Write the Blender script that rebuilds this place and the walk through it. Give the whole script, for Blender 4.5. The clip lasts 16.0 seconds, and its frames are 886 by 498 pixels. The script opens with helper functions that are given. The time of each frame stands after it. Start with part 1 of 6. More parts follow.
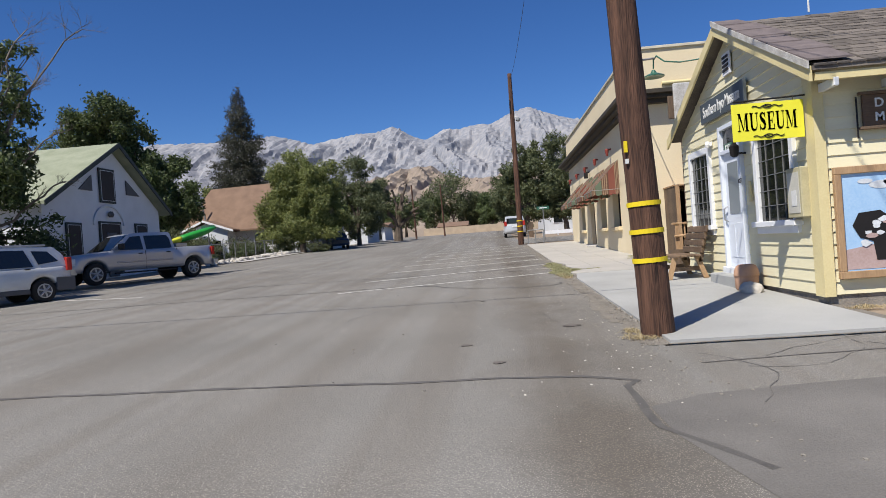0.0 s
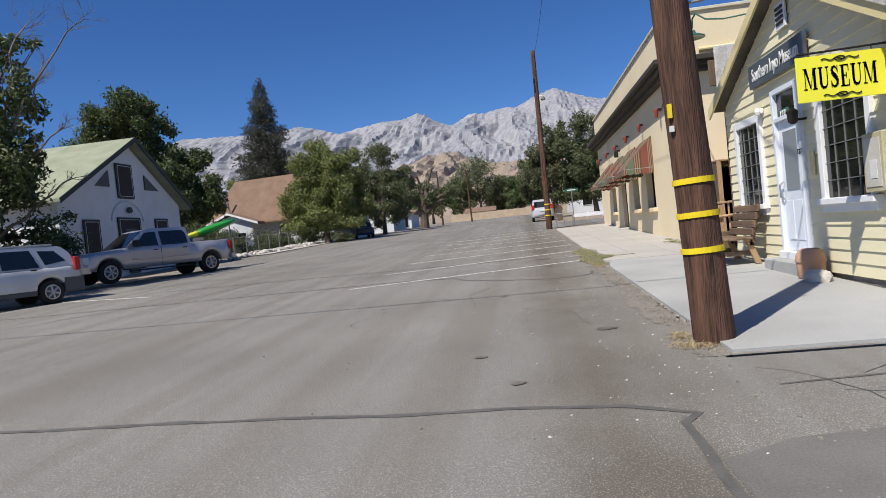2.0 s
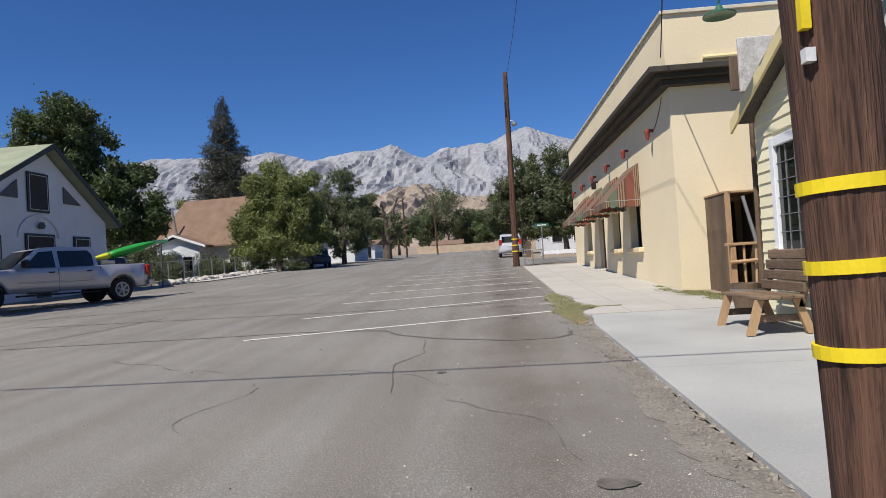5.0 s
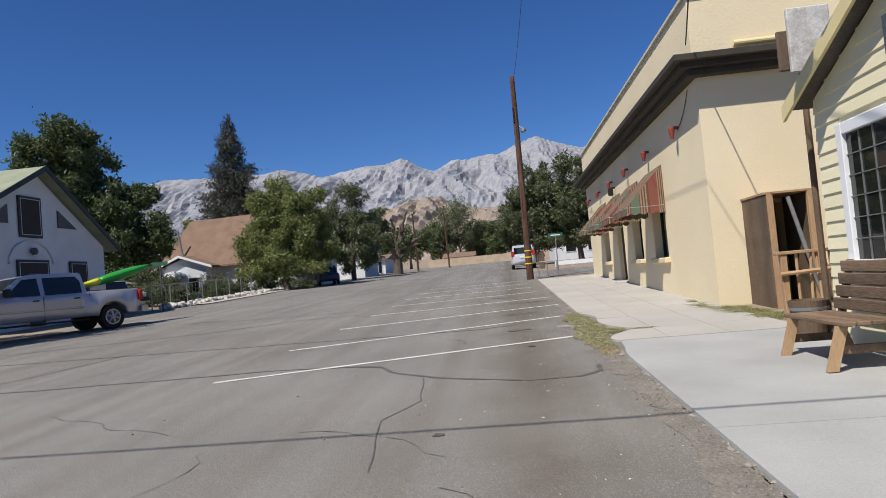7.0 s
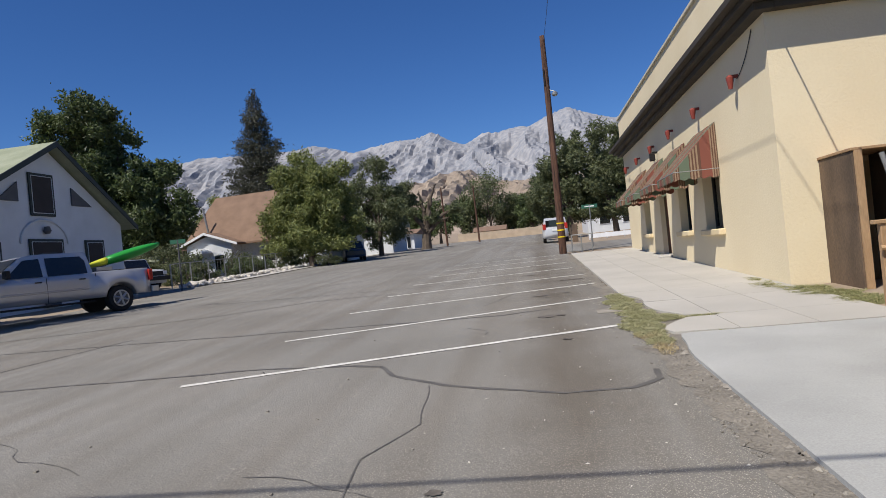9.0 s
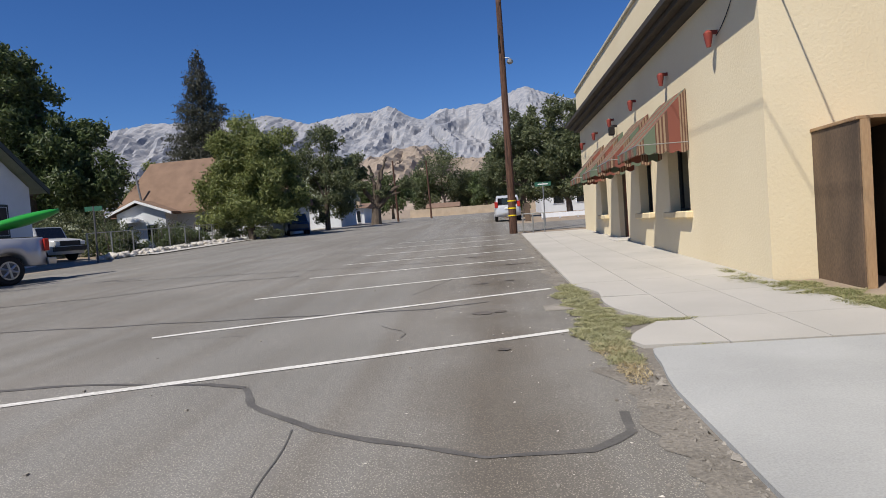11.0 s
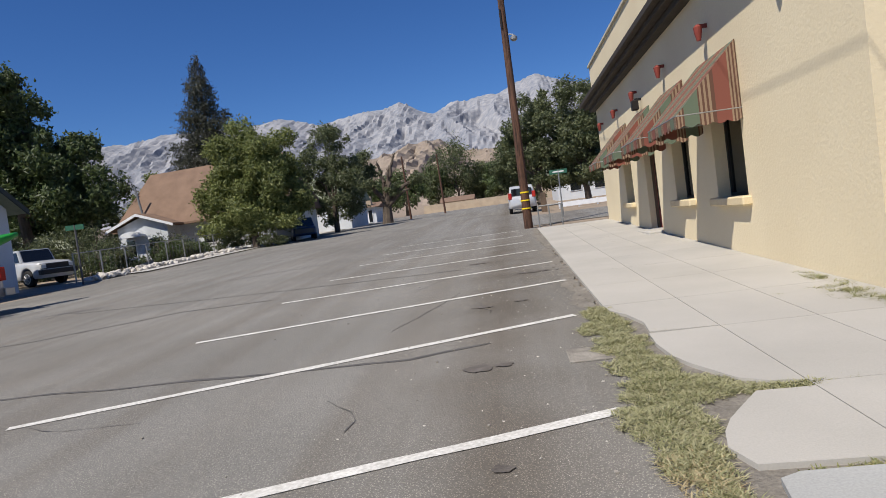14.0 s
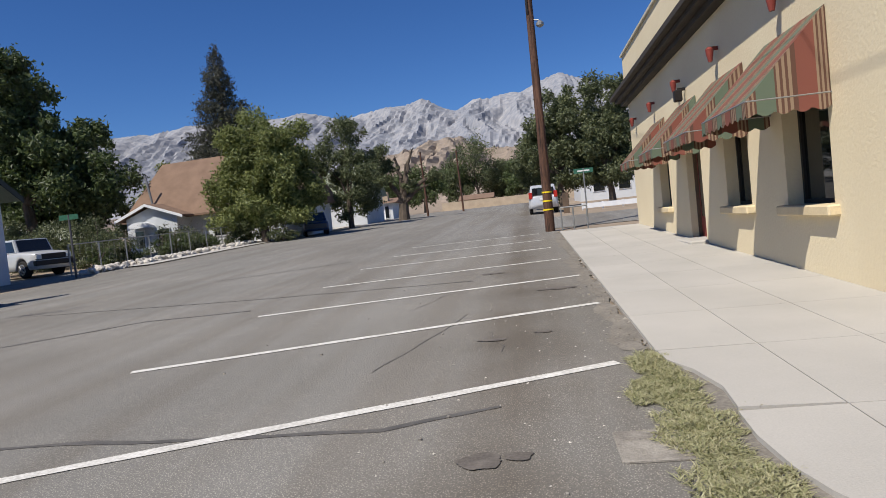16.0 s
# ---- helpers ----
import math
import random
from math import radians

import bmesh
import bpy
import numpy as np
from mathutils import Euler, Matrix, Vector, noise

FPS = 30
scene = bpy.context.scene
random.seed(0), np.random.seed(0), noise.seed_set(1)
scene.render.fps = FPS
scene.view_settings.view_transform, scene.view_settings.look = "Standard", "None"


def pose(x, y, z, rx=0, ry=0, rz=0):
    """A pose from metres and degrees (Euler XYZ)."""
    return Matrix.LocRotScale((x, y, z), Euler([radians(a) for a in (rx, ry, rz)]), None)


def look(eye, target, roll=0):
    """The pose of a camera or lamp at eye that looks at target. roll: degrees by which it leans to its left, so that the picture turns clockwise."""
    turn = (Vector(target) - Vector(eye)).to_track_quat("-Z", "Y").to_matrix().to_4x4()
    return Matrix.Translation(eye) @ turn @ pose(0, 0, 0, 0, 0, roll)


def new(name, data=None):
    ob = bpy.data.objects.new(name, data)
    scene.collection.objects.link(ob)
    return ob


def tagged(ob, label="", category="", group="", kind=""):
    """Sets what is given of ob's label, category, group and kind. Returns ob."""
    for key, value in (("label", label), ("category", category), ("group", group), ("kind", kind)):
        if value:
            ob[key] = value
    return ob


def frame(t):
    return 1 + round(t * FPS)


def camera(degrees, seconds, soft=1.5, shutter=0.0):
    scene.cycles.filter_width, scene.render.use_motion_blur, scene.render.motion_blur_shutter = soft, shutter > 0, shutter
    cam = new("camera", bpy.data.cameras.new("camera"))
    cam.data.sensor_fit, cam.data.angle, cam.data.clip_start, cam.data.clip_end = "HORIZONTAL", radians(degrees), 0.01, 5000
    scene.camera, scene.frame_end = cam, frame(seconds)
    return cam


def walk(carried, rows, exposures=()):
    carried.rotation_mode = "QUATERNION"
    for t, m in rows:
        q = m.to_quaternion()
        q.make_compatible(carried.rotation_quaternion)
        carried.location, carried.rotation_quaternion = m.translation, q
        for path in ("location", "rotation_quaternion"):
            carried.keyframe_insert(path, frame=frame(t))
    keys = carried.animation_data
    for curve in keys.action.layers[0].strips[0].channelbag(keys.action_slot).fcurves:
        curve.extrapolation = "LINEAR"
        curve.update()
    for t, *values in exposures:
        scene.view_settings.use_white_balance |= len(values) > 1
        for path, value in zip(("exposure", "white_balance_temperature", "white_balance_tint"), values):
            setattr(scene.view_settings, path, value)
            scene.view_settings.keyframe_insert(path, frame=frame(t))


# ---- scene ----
cam = camera(67.7, 16.0, soft=0.9)
PATH = [
    (0, (1.314, 4.6, 1.581), (1.152, 6.593, 1.569), -4.2),
    (0.5, (1.477, 4.79, 1.601), (1.352, 6.785, 1.534), -5.4),
    (0.9, (1.412, 4.95, 1.534), (1.252, 6.944, 1.494), -3.0),
    (1, (1.413, 5.145, 1.544), (1.358, 7.143, 1.503), -3.7),
    (1.5, (1.37, 5.467, 1.606), (1.201, 7.46, 1.623), -2.8),
    (2, (1.429, 5.838, 1.629), (1.176, 7.821, 1.582), -5.8),
    (2.5, (1.503, 6.424, 1.67), (1.376, 8.419, 1.613), -5.3),
    (3, (1.502, 6.9, 1.661), (1.396, 8.897, 1.67), -4.0),
    (3.5, (1.504, 7.4, 1.689), (1.247, 9.383, 1.678), -4.9),
    (4, (1.506, 7.858, 1.712), (1.344, 9.851, 1.698), -6.0),
    (4.2, (1.555, 8.235, 1.663), (1.376, 10.226, 1.708), -4.2),
    (6.3, (1.639, 10.267, 1.727), (1.523, 12.264, 1.757), -4.0),
    (6.5, (1.67, 10.437, 1.799), (1.574, 12.435, 1.793), -5.5),
    (7, (1.647, 10.844, 1.791), (1.461, 12.834, 1.873), -5.1),
    (7.5, (1.673, 11.247, 1.804), (1.471, 13.236, 1.846), -6.5),
    (8, (1.639, 11.697, 1.831), (1.458, 13.687, 1.913), -5.6),
    (8.5, (1.691, 12.068, 1.847), (1.382, 14.041, 1.956), -6.8),
    (9, (1.681, 12.558, 1.824), (1.394, 14.537, 1.837), -5.7),
    (9.1, (1.707, 12.692, 1.839), (1.363, 14.662, 1.836), -5.6),
    (9.5, (1.7, 13.079, 1.842), (1.569, 15.074, 1.79), -5.8),
    (9.7, (1.686, 13.234, 1.788), (1.514, 15.226, 1.75), -3.9),
    (12, (2.02, 15.42, 1.885), (1.874, 17.412, 1.792), -4.3),
    (12.5, (1.966, 15.666, 1.928), (1.705, 17.648, 1.886), -5.2),
    (13, (2.05, 16.109, 1.964), (1.725, 18.081, 1.883), -6.3),
    (13.5, (2.084, 16.678, 2.000), (1.81, 18.657, 1.907), -6.6),
    (14, (2.106, 17.094, 1.977), (1.89, 19.08, 1.892), -7.5),
    (14.5, (2.103, 17.528, 2.03), (1.884, 19.514, 1.946), -8.4),
    (15, (2.06, 18.03, 2.02), (1.95, 20.022, 1.886), -7.3),
    (15.5, (2.104, 18.525, 2.059), (1.82, 20.501, 1.937), -5.5),
    (16, (2.087, 18.966, 2.046), (1.815, 20.945, 1.959), -6.0),
]
walk(cam, [(t, look(eye, target, roll)) for t, eye, target, roll in PATH],
     exposures=[(0, 0.45, 6580, 9.7), (4.2, 0.44, 6580, 9.7), (6.5, 0.37, 6580, 9.7), (16, 0.34, 6580, 9.7)])
# ---- light ----
SUN_TO = Vector((-1.1, -1.42, 2.35)).normalized()
w = bpy.data.worlds.new("sky")
scene.world = w
w.use_nodes = True
sky = w.node_tree.nodes.new("ShaderNodeTexSky")
sky.sky_type, sky.sun_disc = "NISHITA", False
sky.sun_elevation = math.asin(SUN_TO.z)
sky.sun_rotation = math.atan2(SUN_TO.x, SUN_TO.y)
sky.altitude, sky.air_density, sky.dust_density, sky.ozone_density = 1200, 1.0, 0.0, 10.0
bg = w.node_tree.nodes["Background"]
bg.inputs[1].default_value = 0.076
deep = w.node_tree.nodes.new("ShaderNodeHueSaturation")
deep.inputs["Saturation"].default_value, deep.inputs["Hue"].default_value = 1.12, 0.508
w.node_tree.links.new(sky.outputs[0], deep.inputs["Color"])
w.node_tree.links.new(deep.outputs[0], bg.inputs[0])
sun = new("sun", bpy.data.lights.new("sun", "SUN"))
sun.data.energy, sun.data.angle, sun.data.color = 4.2, radians(0.53), (1.0, 0.95, 0.87)
sun.matrix_world = look(SUN_TO * 50, (0, 0, 0))


# ---- materials ----
def mat(name, a, b=None, scale=3.0, fine=60.0, rough=0.8, bump=0.15, metal=0.0, stretch=(1, 1, 1), vary=0.0, spec=0.3, far=0.4):
    """Two colours mixed by broad stains and by grain, with relief from the grain."""
    m = bpy.data.materials.new(name)
    m.use_nodes = True
    n, l = m.node_tree.nodes, m.node_tree.links
    p = n["Principled BSDF"]
    b = b or tuple(c * 0.75 for c in a)
    tc, mp = n.new("ShaderNodeTexCoord"), n.new("ShaderNodeMapping")
    mp.inputs["Scale"].default_value = stretch
    l.new(tc.outputs["Object"], mp.inputs[0])
    big, small = n.new("ShaderNodeTexNoise"), n.new("ShaderNodeTexNoise")
    for t, s in ((big, scale), (small, fine)):
        t.inputs["Scale"].default_value, t.inputs["Detail"].default_value = s, 6
        l.new(mp.outputs[0], t.inputs["Vector"])
    add = n.new("ShaderNodeMath")
    add.operation = "MULTIPLY_ADD"
    add.inputs[1].default_value = far
    l.new(small.outputs[0], add.inputs[0])
    sc = n.new("ShaderNodeMath")
    sc.operation = "MULTIPLY"
    sc.inputs[1].default_value = 1 - far
    l.new(big.outputs[0], sc.inputs[0])
    l.new(sc.outputs[0], add.inputs[2])
    ramp = n.new("ShaderNodeValToRGB")
    ramp.color_ramp.elements[0].position, ramp.color_ramp.elements[1].position = 0.36, 0.64
    ramp.color_ramp.elements[0].color, ramp.color_ramp.elements[1].color = (*b, 1), (*a, 1)
    l.new(add.outputs[0], ramp.inputs[0])
    out = ramp.outputs[0]
    if vary:
        oi, hs, mr = n.new("ShaderNodeObjectInfo"), n.new("ShaderNodeHueSaturation"), n.new("ShaderNodeMapRange")
        mr.inputs[3].default_value, mr.inputs[4].default_value = 1 - vary, 1 + vary
        l.new(oi.outputs["Random"], mr.inputs[0])
        l.new(mr.outputs[0], hs.inputs["Value"])
        l.new(out, hs.inputs["Color"])
        out = hs.outputs[0]
    l.new(out, p.inputs["Base Color"])
    p.inputs["Roughness"].default_value, p.inputs["Metallic"].default_value = rough, metal
    p.inputs["Specular IOR Level"].default_value = spec
    if bump:
        bn = n.new("ShaderNodeBump")
        bn.inputs["Strength"].default_value, bn.inputs["Distance"].default_value = bump, 0.02
        l.new(small.outputs[0], bn.inputs["Height"])
        l.new(bn.outputs[0], p.inputs["Normal"])
    return m


def leaf_mat(name, a, b):
    m = bpy.data.materials.new(name)
    m.use_nodes = True
    n, l = m.node_tree.nodes, m.node_tree.links
    p = n["Principled BSDF"]
    g, ramp = n.new("ShaderNodeNewGeometry"), n.new("ShaderNodeValToRGB")
    ramp.color_ramp.elements[0].color, ramp.color_ramp.elements[1].color = (*b, 1), (*a, 1)
    l.new(g.outputs["Random Per Island"], ramp.inputs[0])
    l.new(ramp.outputs[0], p.inputs["Base Color"])
    p.inputs["Roughness"].default_value = 0.55
    tr, mix = n.new("ShaderNodeBsdfTranslucent"), n.new("ShaderNodeMixShader")
    l.new(ramp.outputs[0], tr.inputs[0])
    mix.inputs[0].default_value = 0.3
    l.new(p.outputs[0], mix.inputs[1])
    l.new(tr.outputs[0], mix.inputs[2])
    l.new(mix.outputs[0], n["Material Output"].inputs[0])
    return m


def asphalt_mat():
    m = mat("asphalt", (0.275, 0.263, 0.241), (0.195, 0.187, 0.17), 0.35, 60, 0.9, 0.35, far=0.5)
    n, l = m.node_tree.nodes, m.node_tree.links
    p = n["Principled BSDF"]
    src = p.inputs["Base Color"].links[0].from_socket
    tc, mp = n.new("ShaderNodeTexCoord"), n.new("ShaderNodeMapping")
    # wheel tracks that run along the street
    mp.inputs["Scale"].default_value = (1.1, 0.035, 1)
    l.new(tc.outputs["Object"], mp.inputs[0])
    t, r = n.new("ShaderNodeTexNoise"), n.new("ShaderNodeValToRGB")
    t.inputs["Scale"].default_value, t.inputs["Detail"].default_value = 1.6, 3
    l.new(mp.outputs[0], t.inputs["Vector"])
    r.color_ramp.elements[0].position, r.color_ramp.elements[1].position = 0.36, 0.58
    r.color_ramp.elements[0].color, r.color_ramp.elements[1].color = (0.86, 0.83, 0.8, 1), (1, 1, 1, 1)
    l.new(t.outputs[0], r.inputs[0])
    # pale aggregate
    v, r2 = n.new("ShaderNodeTexVoronoi"), n.new("ShaderNodeValToRGB")
    v.inputs["Scale"].default_value = 85
    l.new(tc.outputs["Object"], v.inputs["Vector"])
    r2.color_ramp.elements[0].position, r2.color_ramp.elements[1].position = 0.1, 0.4
    r2.color_ramp.elements[0].color, r2.color_ramp.elements[1].color = (1.95, 1.9, 1.8, 1), (0.8, 0.8, 0.8, 1)
    l.new(v.outputs["Distance"], r2.inputs[0])
    # brown drip stains where cars nose in to the kerb
    sx, off, ab, mr, sn, sub, r3 = (n.new("ShaderNode" + k) for k in ("SeparateXYZ", "Math", "Math", "MapRange", "TexNoise", "Math", "ValToRGB"))
    l.new(tc.outputs["Object"], sx.inputs[0])
    off.operation, ab.operation, sub.operation = "SUBTRACT", "ABSOLUTE", "ADD"
    off.inputs[1].default_value = 1.85
    l.new(sx.outputs[0], off.inputs[0])
    l.new(off.outputs[0], ab.inputs[0])
    mr.inputs[2].default_value = 1.3
    l.new(ab.outputs[0], mr.inputs[0])
    sn.inputs["Scale"].default_value, sn.inputs["Detail"].default_value = 0.9, 5
    l.new(tc.outputs["Object"], sn.inputs["Vector"])
    l.new(mr.outputs[0], sub.inputs[0])
    l.new(sn.outputs[0], sub.inputs[1])
    r3.color_ramp.elements[0].position, r3.color_ramp.elements[1].position = 0.45, 1.0
    r3.color_ramp.elements[0].color, r3.color_ramp.elements[1].color = (0.66, 0.61, 0.56, 1), (1, 1, 1, 1)
    l.new(sub.outputs[0], r3.inputs[0])
    for ramp in (r, r2, r3):
        mx = n.new("ShaderNodeMix")
        mx.data_type, mx.blend_type = "RGBA", "MULTIPLY"
        mx.inputs[0].default_value = 1
        l.new(src, mx.inputs[6])
        l.new(ramp.outputs[0], mx.inputs[7])
        src = mx.outputs[2]
    l.new(src, p.inputs["Base Color"])
    return m


def stripe_mat():
    """Awning cloth with broad red and green bands and thin cream lines."""
    m = mat("awning_cloth", (0.3, 0.3, 0.3), None, 4, 150, 0.9, 0.1)
    n, l = m.node_tree.nodes, m.node_tree.links
    tc, sx, mo, r = n.new("ShaderNodeTexCoord"), n.new("ShaderNodeSeparateXYZ"), n.new("ShaderNodeMath"), n.new("ShaderNodeValToRGB")
    l.new(tc.outputs["Object"], sx.inputs[0])
    ad, mu = n.new("ShaderNodeMath"), n.new("ShaderNodeMath")
    ad.operation, mu.operation, mo.operation = "ADD", "MULTIPLY", "FRACT"
    l.new(sx.outputs[0], ad.inputs[0])
    l.new(sx.outputs[1], ad.inputs[1])
    mu.inputs[1].default_value = 1.25
    l.new(ad.outputs[0], mu.inputs[0])
    l.new(mu.outputs[0], mo.inputs[0])
    r.color_ramp.interpolation = "CONSTANT"
    red, green, cream, brown = (0.2, 0.07, 0.05, 1), (0.115, 0.145, 0.1, 1), (0.27, 0.19, 0.125, 1), (0.115, 0.058, 0.04, 1)
    stops = [(0, red), (0.26, cream), (0.29, brown), (0.32, cream), (0.35, brown), (0.38, cream), (0.41, brown), (0.44, green), (0.7, brown),
             (0.73, cream), (0.77, brown), (0.81, cream), (0.85, brown), (0.89, cream), (0.93, brown)]
    e = r.color_ramp.elements
    e[0].position, e[0].color = stops[0]
    e[1].position, e[1].color = stops[1]
    for pos, c in stops[2:]:
        e.new(pos).color = c
    l.new(mo.outputs[0], r.inputs[0])
    l.new(r.outputs[0], n["Principled BSDF"].inputs["Base Color"])
    return m


def glass_mat(name, tint, rough=0.03):
    m = bpy.data.materials.new(name)
    m.use_nodes = True
    p = m.node_tree.nodes["Principled BSDF"]
    p.inputs["Base Color"].default_value = (*tint, 1)
    p.inputs["Roughness"].default_value = rough
    p.inputs["Specular IOR Level"].default_value = 0.7
    return m


ASPHALT = asphalt_mat()
DARKASPHALT = mat("patched_asphalt", (0.2, 0.188, 0.172), (0.13, 0.122, 0.112), 1.2, 80, 0.9, 0.3)
TAR = mat("tar", (0.085, 0.08, 0.075), (0.13, 0.122, 0.112), 5, 60, 0.7, 0.2)
STAIN = mat("oil_stain", (0.17, 0.15, 0.132), (0.085, 0.074, 0.064), 8, 60, 0.8, 0.2)
LINE = mat("road_paint", (0.72, 0.7, 0.66), (0.46, 0.44, 0.4), 5, 40, 0.85, 0.15, far=0.6)
CONCRETE = mat("concrete", (0.46, 0.435, 0.395), (0.385, 0.365, 0.33), 0.8, 90, 0.9, 0.12, vary=0.025)
NEWCONCRETE = mat("new_concrete", (0.43, 0.43, 0.415), (0.3, 0.3, 0.29), 0.6, 90, 0.85, 0.08)
KERB = mat("worn_kerb", (0.36, 0.33, 0.285), (0.2, 0.18, 0.155), 6, 70, 0.95, 0.5)
GRIT = mat("grit", (0.26, 0.235, 0.2), (0.15, 0.135, 0.115), 4, 45, 0.95, 0.6, far=0.6)
DIRT = mat("dry_soil", (0.34, 0.27, 0.2), (0.24, 0.19, 0.14), 0.6, 30, 0.95, 0.4)
STUCCO = mat("cream_stucco", (0.74, 0.64, 0.445), (0.69, 0.585, 0.395), 0.5, 22, 0.9, 0.3, far=0.3)
CORNICE = mat("brown_cornice", (0.06, 0.05, 0.038), (0.04, 0.034, 0.027), 3, 50, 0.7, 0.1)
COPING = mat("coping", (0.62, 0.57, 0.45), None, 3, 60, 0.7, 0.1)
SILL = mat("sill_plaster", (0.7, 0.58, 0.37), (0.6, 0.48, 0.3), 3, 50, 0.9, 0.2)
BOARD = mat("yellow_clapboard", (0.77, 0.71, 0.49), (0.71, 0.65, 0.44), 1.5, 30, 0.65, 0.06, stretch=(1, 1, 6), vary=0.04)
TRIMY = mat("yellow_trim", (0.72, 0.62, 0.34), (0.64, 0.54, 0.28), 2, 40, 0.6, 0.08)
WHITE = mat("white_paint", (0.78, 0.79, 0.8), (0.68, 0.69, 0.7), 3, 50, 0.55, 0.06)
DOORWHITE = mat("door_paint", (0.72, 0.76, 0.82), (0.64, 0.68, 0.74), 3, 50, 0.45, 0.05)
SHINGLE = mat("weathered_shingle", (0.22, 0.19, 0.16), (0.11, 0.095, 0.085), 2, 40, 0.95, 0.5, vary=0.3)
GREENROOF = mat("green_roofing", (0.31, 0.33, 0.24), (0.22, 0.245, 0.165), 1.5, 40, 0.9, 0.3)
BROWNROOF = mat("brown_roofing", (0.235, 0.155, 0.11), (0.17, 0.112, 0.08), 1.2, 30, 0.95, 0.4)
DARKTRIM = mat("dark_trim", (0.04, 0.05, 0.045), None, 3, 50, 0.6, 0.05)
HOUSEWHITE = mat("house_wall", (0.62, 0.64, 0.66), (0.53, 0.55, 0.57), 1, 40, 0.8, 0.1)
POLEWOOD = mat("pole_wood", (0.16, 0.082, 0.053), (0.026, 0.015, 0.012), 18, 90, 0.85, 1.0, stretch=(1, 1, 0.06), far=0.4)
BENCHWOOD = mat("bench_wood", (0.23, 0.155, 0.1), (0.1, 0.068, 0.045), 6, 70, 0.75, 0.3, stretch=(1, 0.15, 1), vary=0.12)
RAWWOOD = mat("raw_wood", (0.45, 0.3, 0.17), (0.32, 0.2, 0.11), 5, 60, 0.75, 0.2, stretch=(1, 1, 0.2), vary=0.1)
BROWNPLY = mat("weathered_plywood", (0.17, 0.115, 0.075), (0.08, 0.058, 0.042), 2.5, 60, 0.8, 0.2, stretch=(1, 1, 0.35))
YELLOW = mat("yellow_band", (0.8, 0.62, 0.02), (0.7, 0.52, 0.02), 4, 60, 0.5, 0.05)
SIGNYELLOW = mat("sign_yellow", (0.82, 0.78, 0.06), (0.78, 0.73, 0.05), 2, 60, 0.45, 0.02)
SIGNGREY = mat("sign_grey", (0.085, 0.1, 0.11), (0.06, 0.075, 0.085), 3, 60, 0.5, 0.05)
BLACK = mat("black_paint", (0.02, 0.017, 0.016), None, 4, 60, 0.5, 0.0)
LETTER = mat("letter_white", (0.75, 0.75, 0.72), None, 4, 60, 0.6, 0.0)
SIGNWOOD = mat("sign_wood", (0.16, 0.1, 0.065), (0.1, 0.065, 0.04), 4, 60, 0.7, 0.2, stretch=(0.2, 1, 1))
TERRA = mat("terracotta", (0.5, 0.3, 0.2), (0.4, 0.23, 0.15), 6, 60, 0.85, 0.1)
ROLLROOF = mat("roll_roofing", (0.2, 0.165, 0.16), (0.12, 0.1, 0.1), 5, 50, 0.9, 0.3)
ROCK = mat("pale_rock", (0.58, 0.54, 0.48), (0.4, 0.37, 0.33), 3, 30, 0.9, 0.4, vary=0.2)
FOUND = mat("foundation_stone", (0.3, 0.27, 0.23), (0.16, 0.145, 0.125), 4, 40, 0.95, 0.5)
GLASS = glass_mat("dark_glass", (0.012, 0.014, 0.014))
SCREEN = mat("insect_screen", (0.045, 0.038, 0.035), (0.03, 0.026, 0.024), 2, 60, 0.75, 0.02)
CARGLASS = glass_mat("car_glass", (0.01, 0.011, 0.013))
SILVER = mat("silver_paint", (0.45, 0.45, 0.47), (0.42, 0.42, 0.44), 1, 80, 0.3, 0.0, 0.55, spec=0.5)
CARWHITE = mat("pale_car_paint", (0.6, 0.61, 0.62), None, 1, 80, 0.3, 0.0, 0.2, spec=0.5)
CARBLUE = mat("blue_car_paint", (0.03, 0.06, 0.13), None, 1, 80, 0.3, 0.0, 0.3, spec=0.5)
CLAD = mat("grey_cladding", (0.1, 0.1, 0.105), None, 3, 80, 0.6, 0.0)
RUBBER = mat("rubber", (0.025, 0.024, 0.023), None, 8, 60, 0.85, 0.1)
METAL = mat("steel", (0.5, 0.5, 0.5), (0.4, 0.4, 0.4), 6, 60, 0.4, 0.03, 0.9)
GALV = mat("galvanised_steel", (0.35, 0.35, 0.34), None, 8, 60, 0.5, 0.03, 0.7)
REDLAMP = mat("red_plastic", (0.45, 0.03, 0.02), None, 6, 60, 0.35, 0.0)
REDPAINT = mat("red_lamp_paint", (0.26, 0.055, 0.04), (0.2, 0.04, 0.03), 8, 60, 0.6, 0.05)
GREENENAMEL = mat("green_enamel", (0.05, 0.15, 0.1), None, 8, 60, 0.3, 0.0)
KAYAK = mat("green_plastic", (0.03, 0.3, 0.045), (0.02, 0.24, 0.035), 2, 60, 0.4, 0.02)
KAYAKY = mat("yellow_plastic", (0.6, 0.62, 0.05), None, 2, 60, 0.4, 0.02)
BARK = mat("bark", (0.14, 0.11, 0.085), (0.07, 0.055, 0.043), 5, 40, 0.95, 0.6, stretch=(1, 1, 0.3))
DEADWOOD = mat("bare_branch", (0.2, 0.17, 0.14), (0.13, 0.11, 0.09), 5, 40, 0.9, 0.3)
LEAF = leaf_mat("broad_leaf", (0.26, 0.28, 0.085), (0.09, 0.12, 0.032))
LEAF2 = leaf_mat("dusty_leaf", (0.17, 0.19, 0.085), (0.055, 0.073, 0.03))
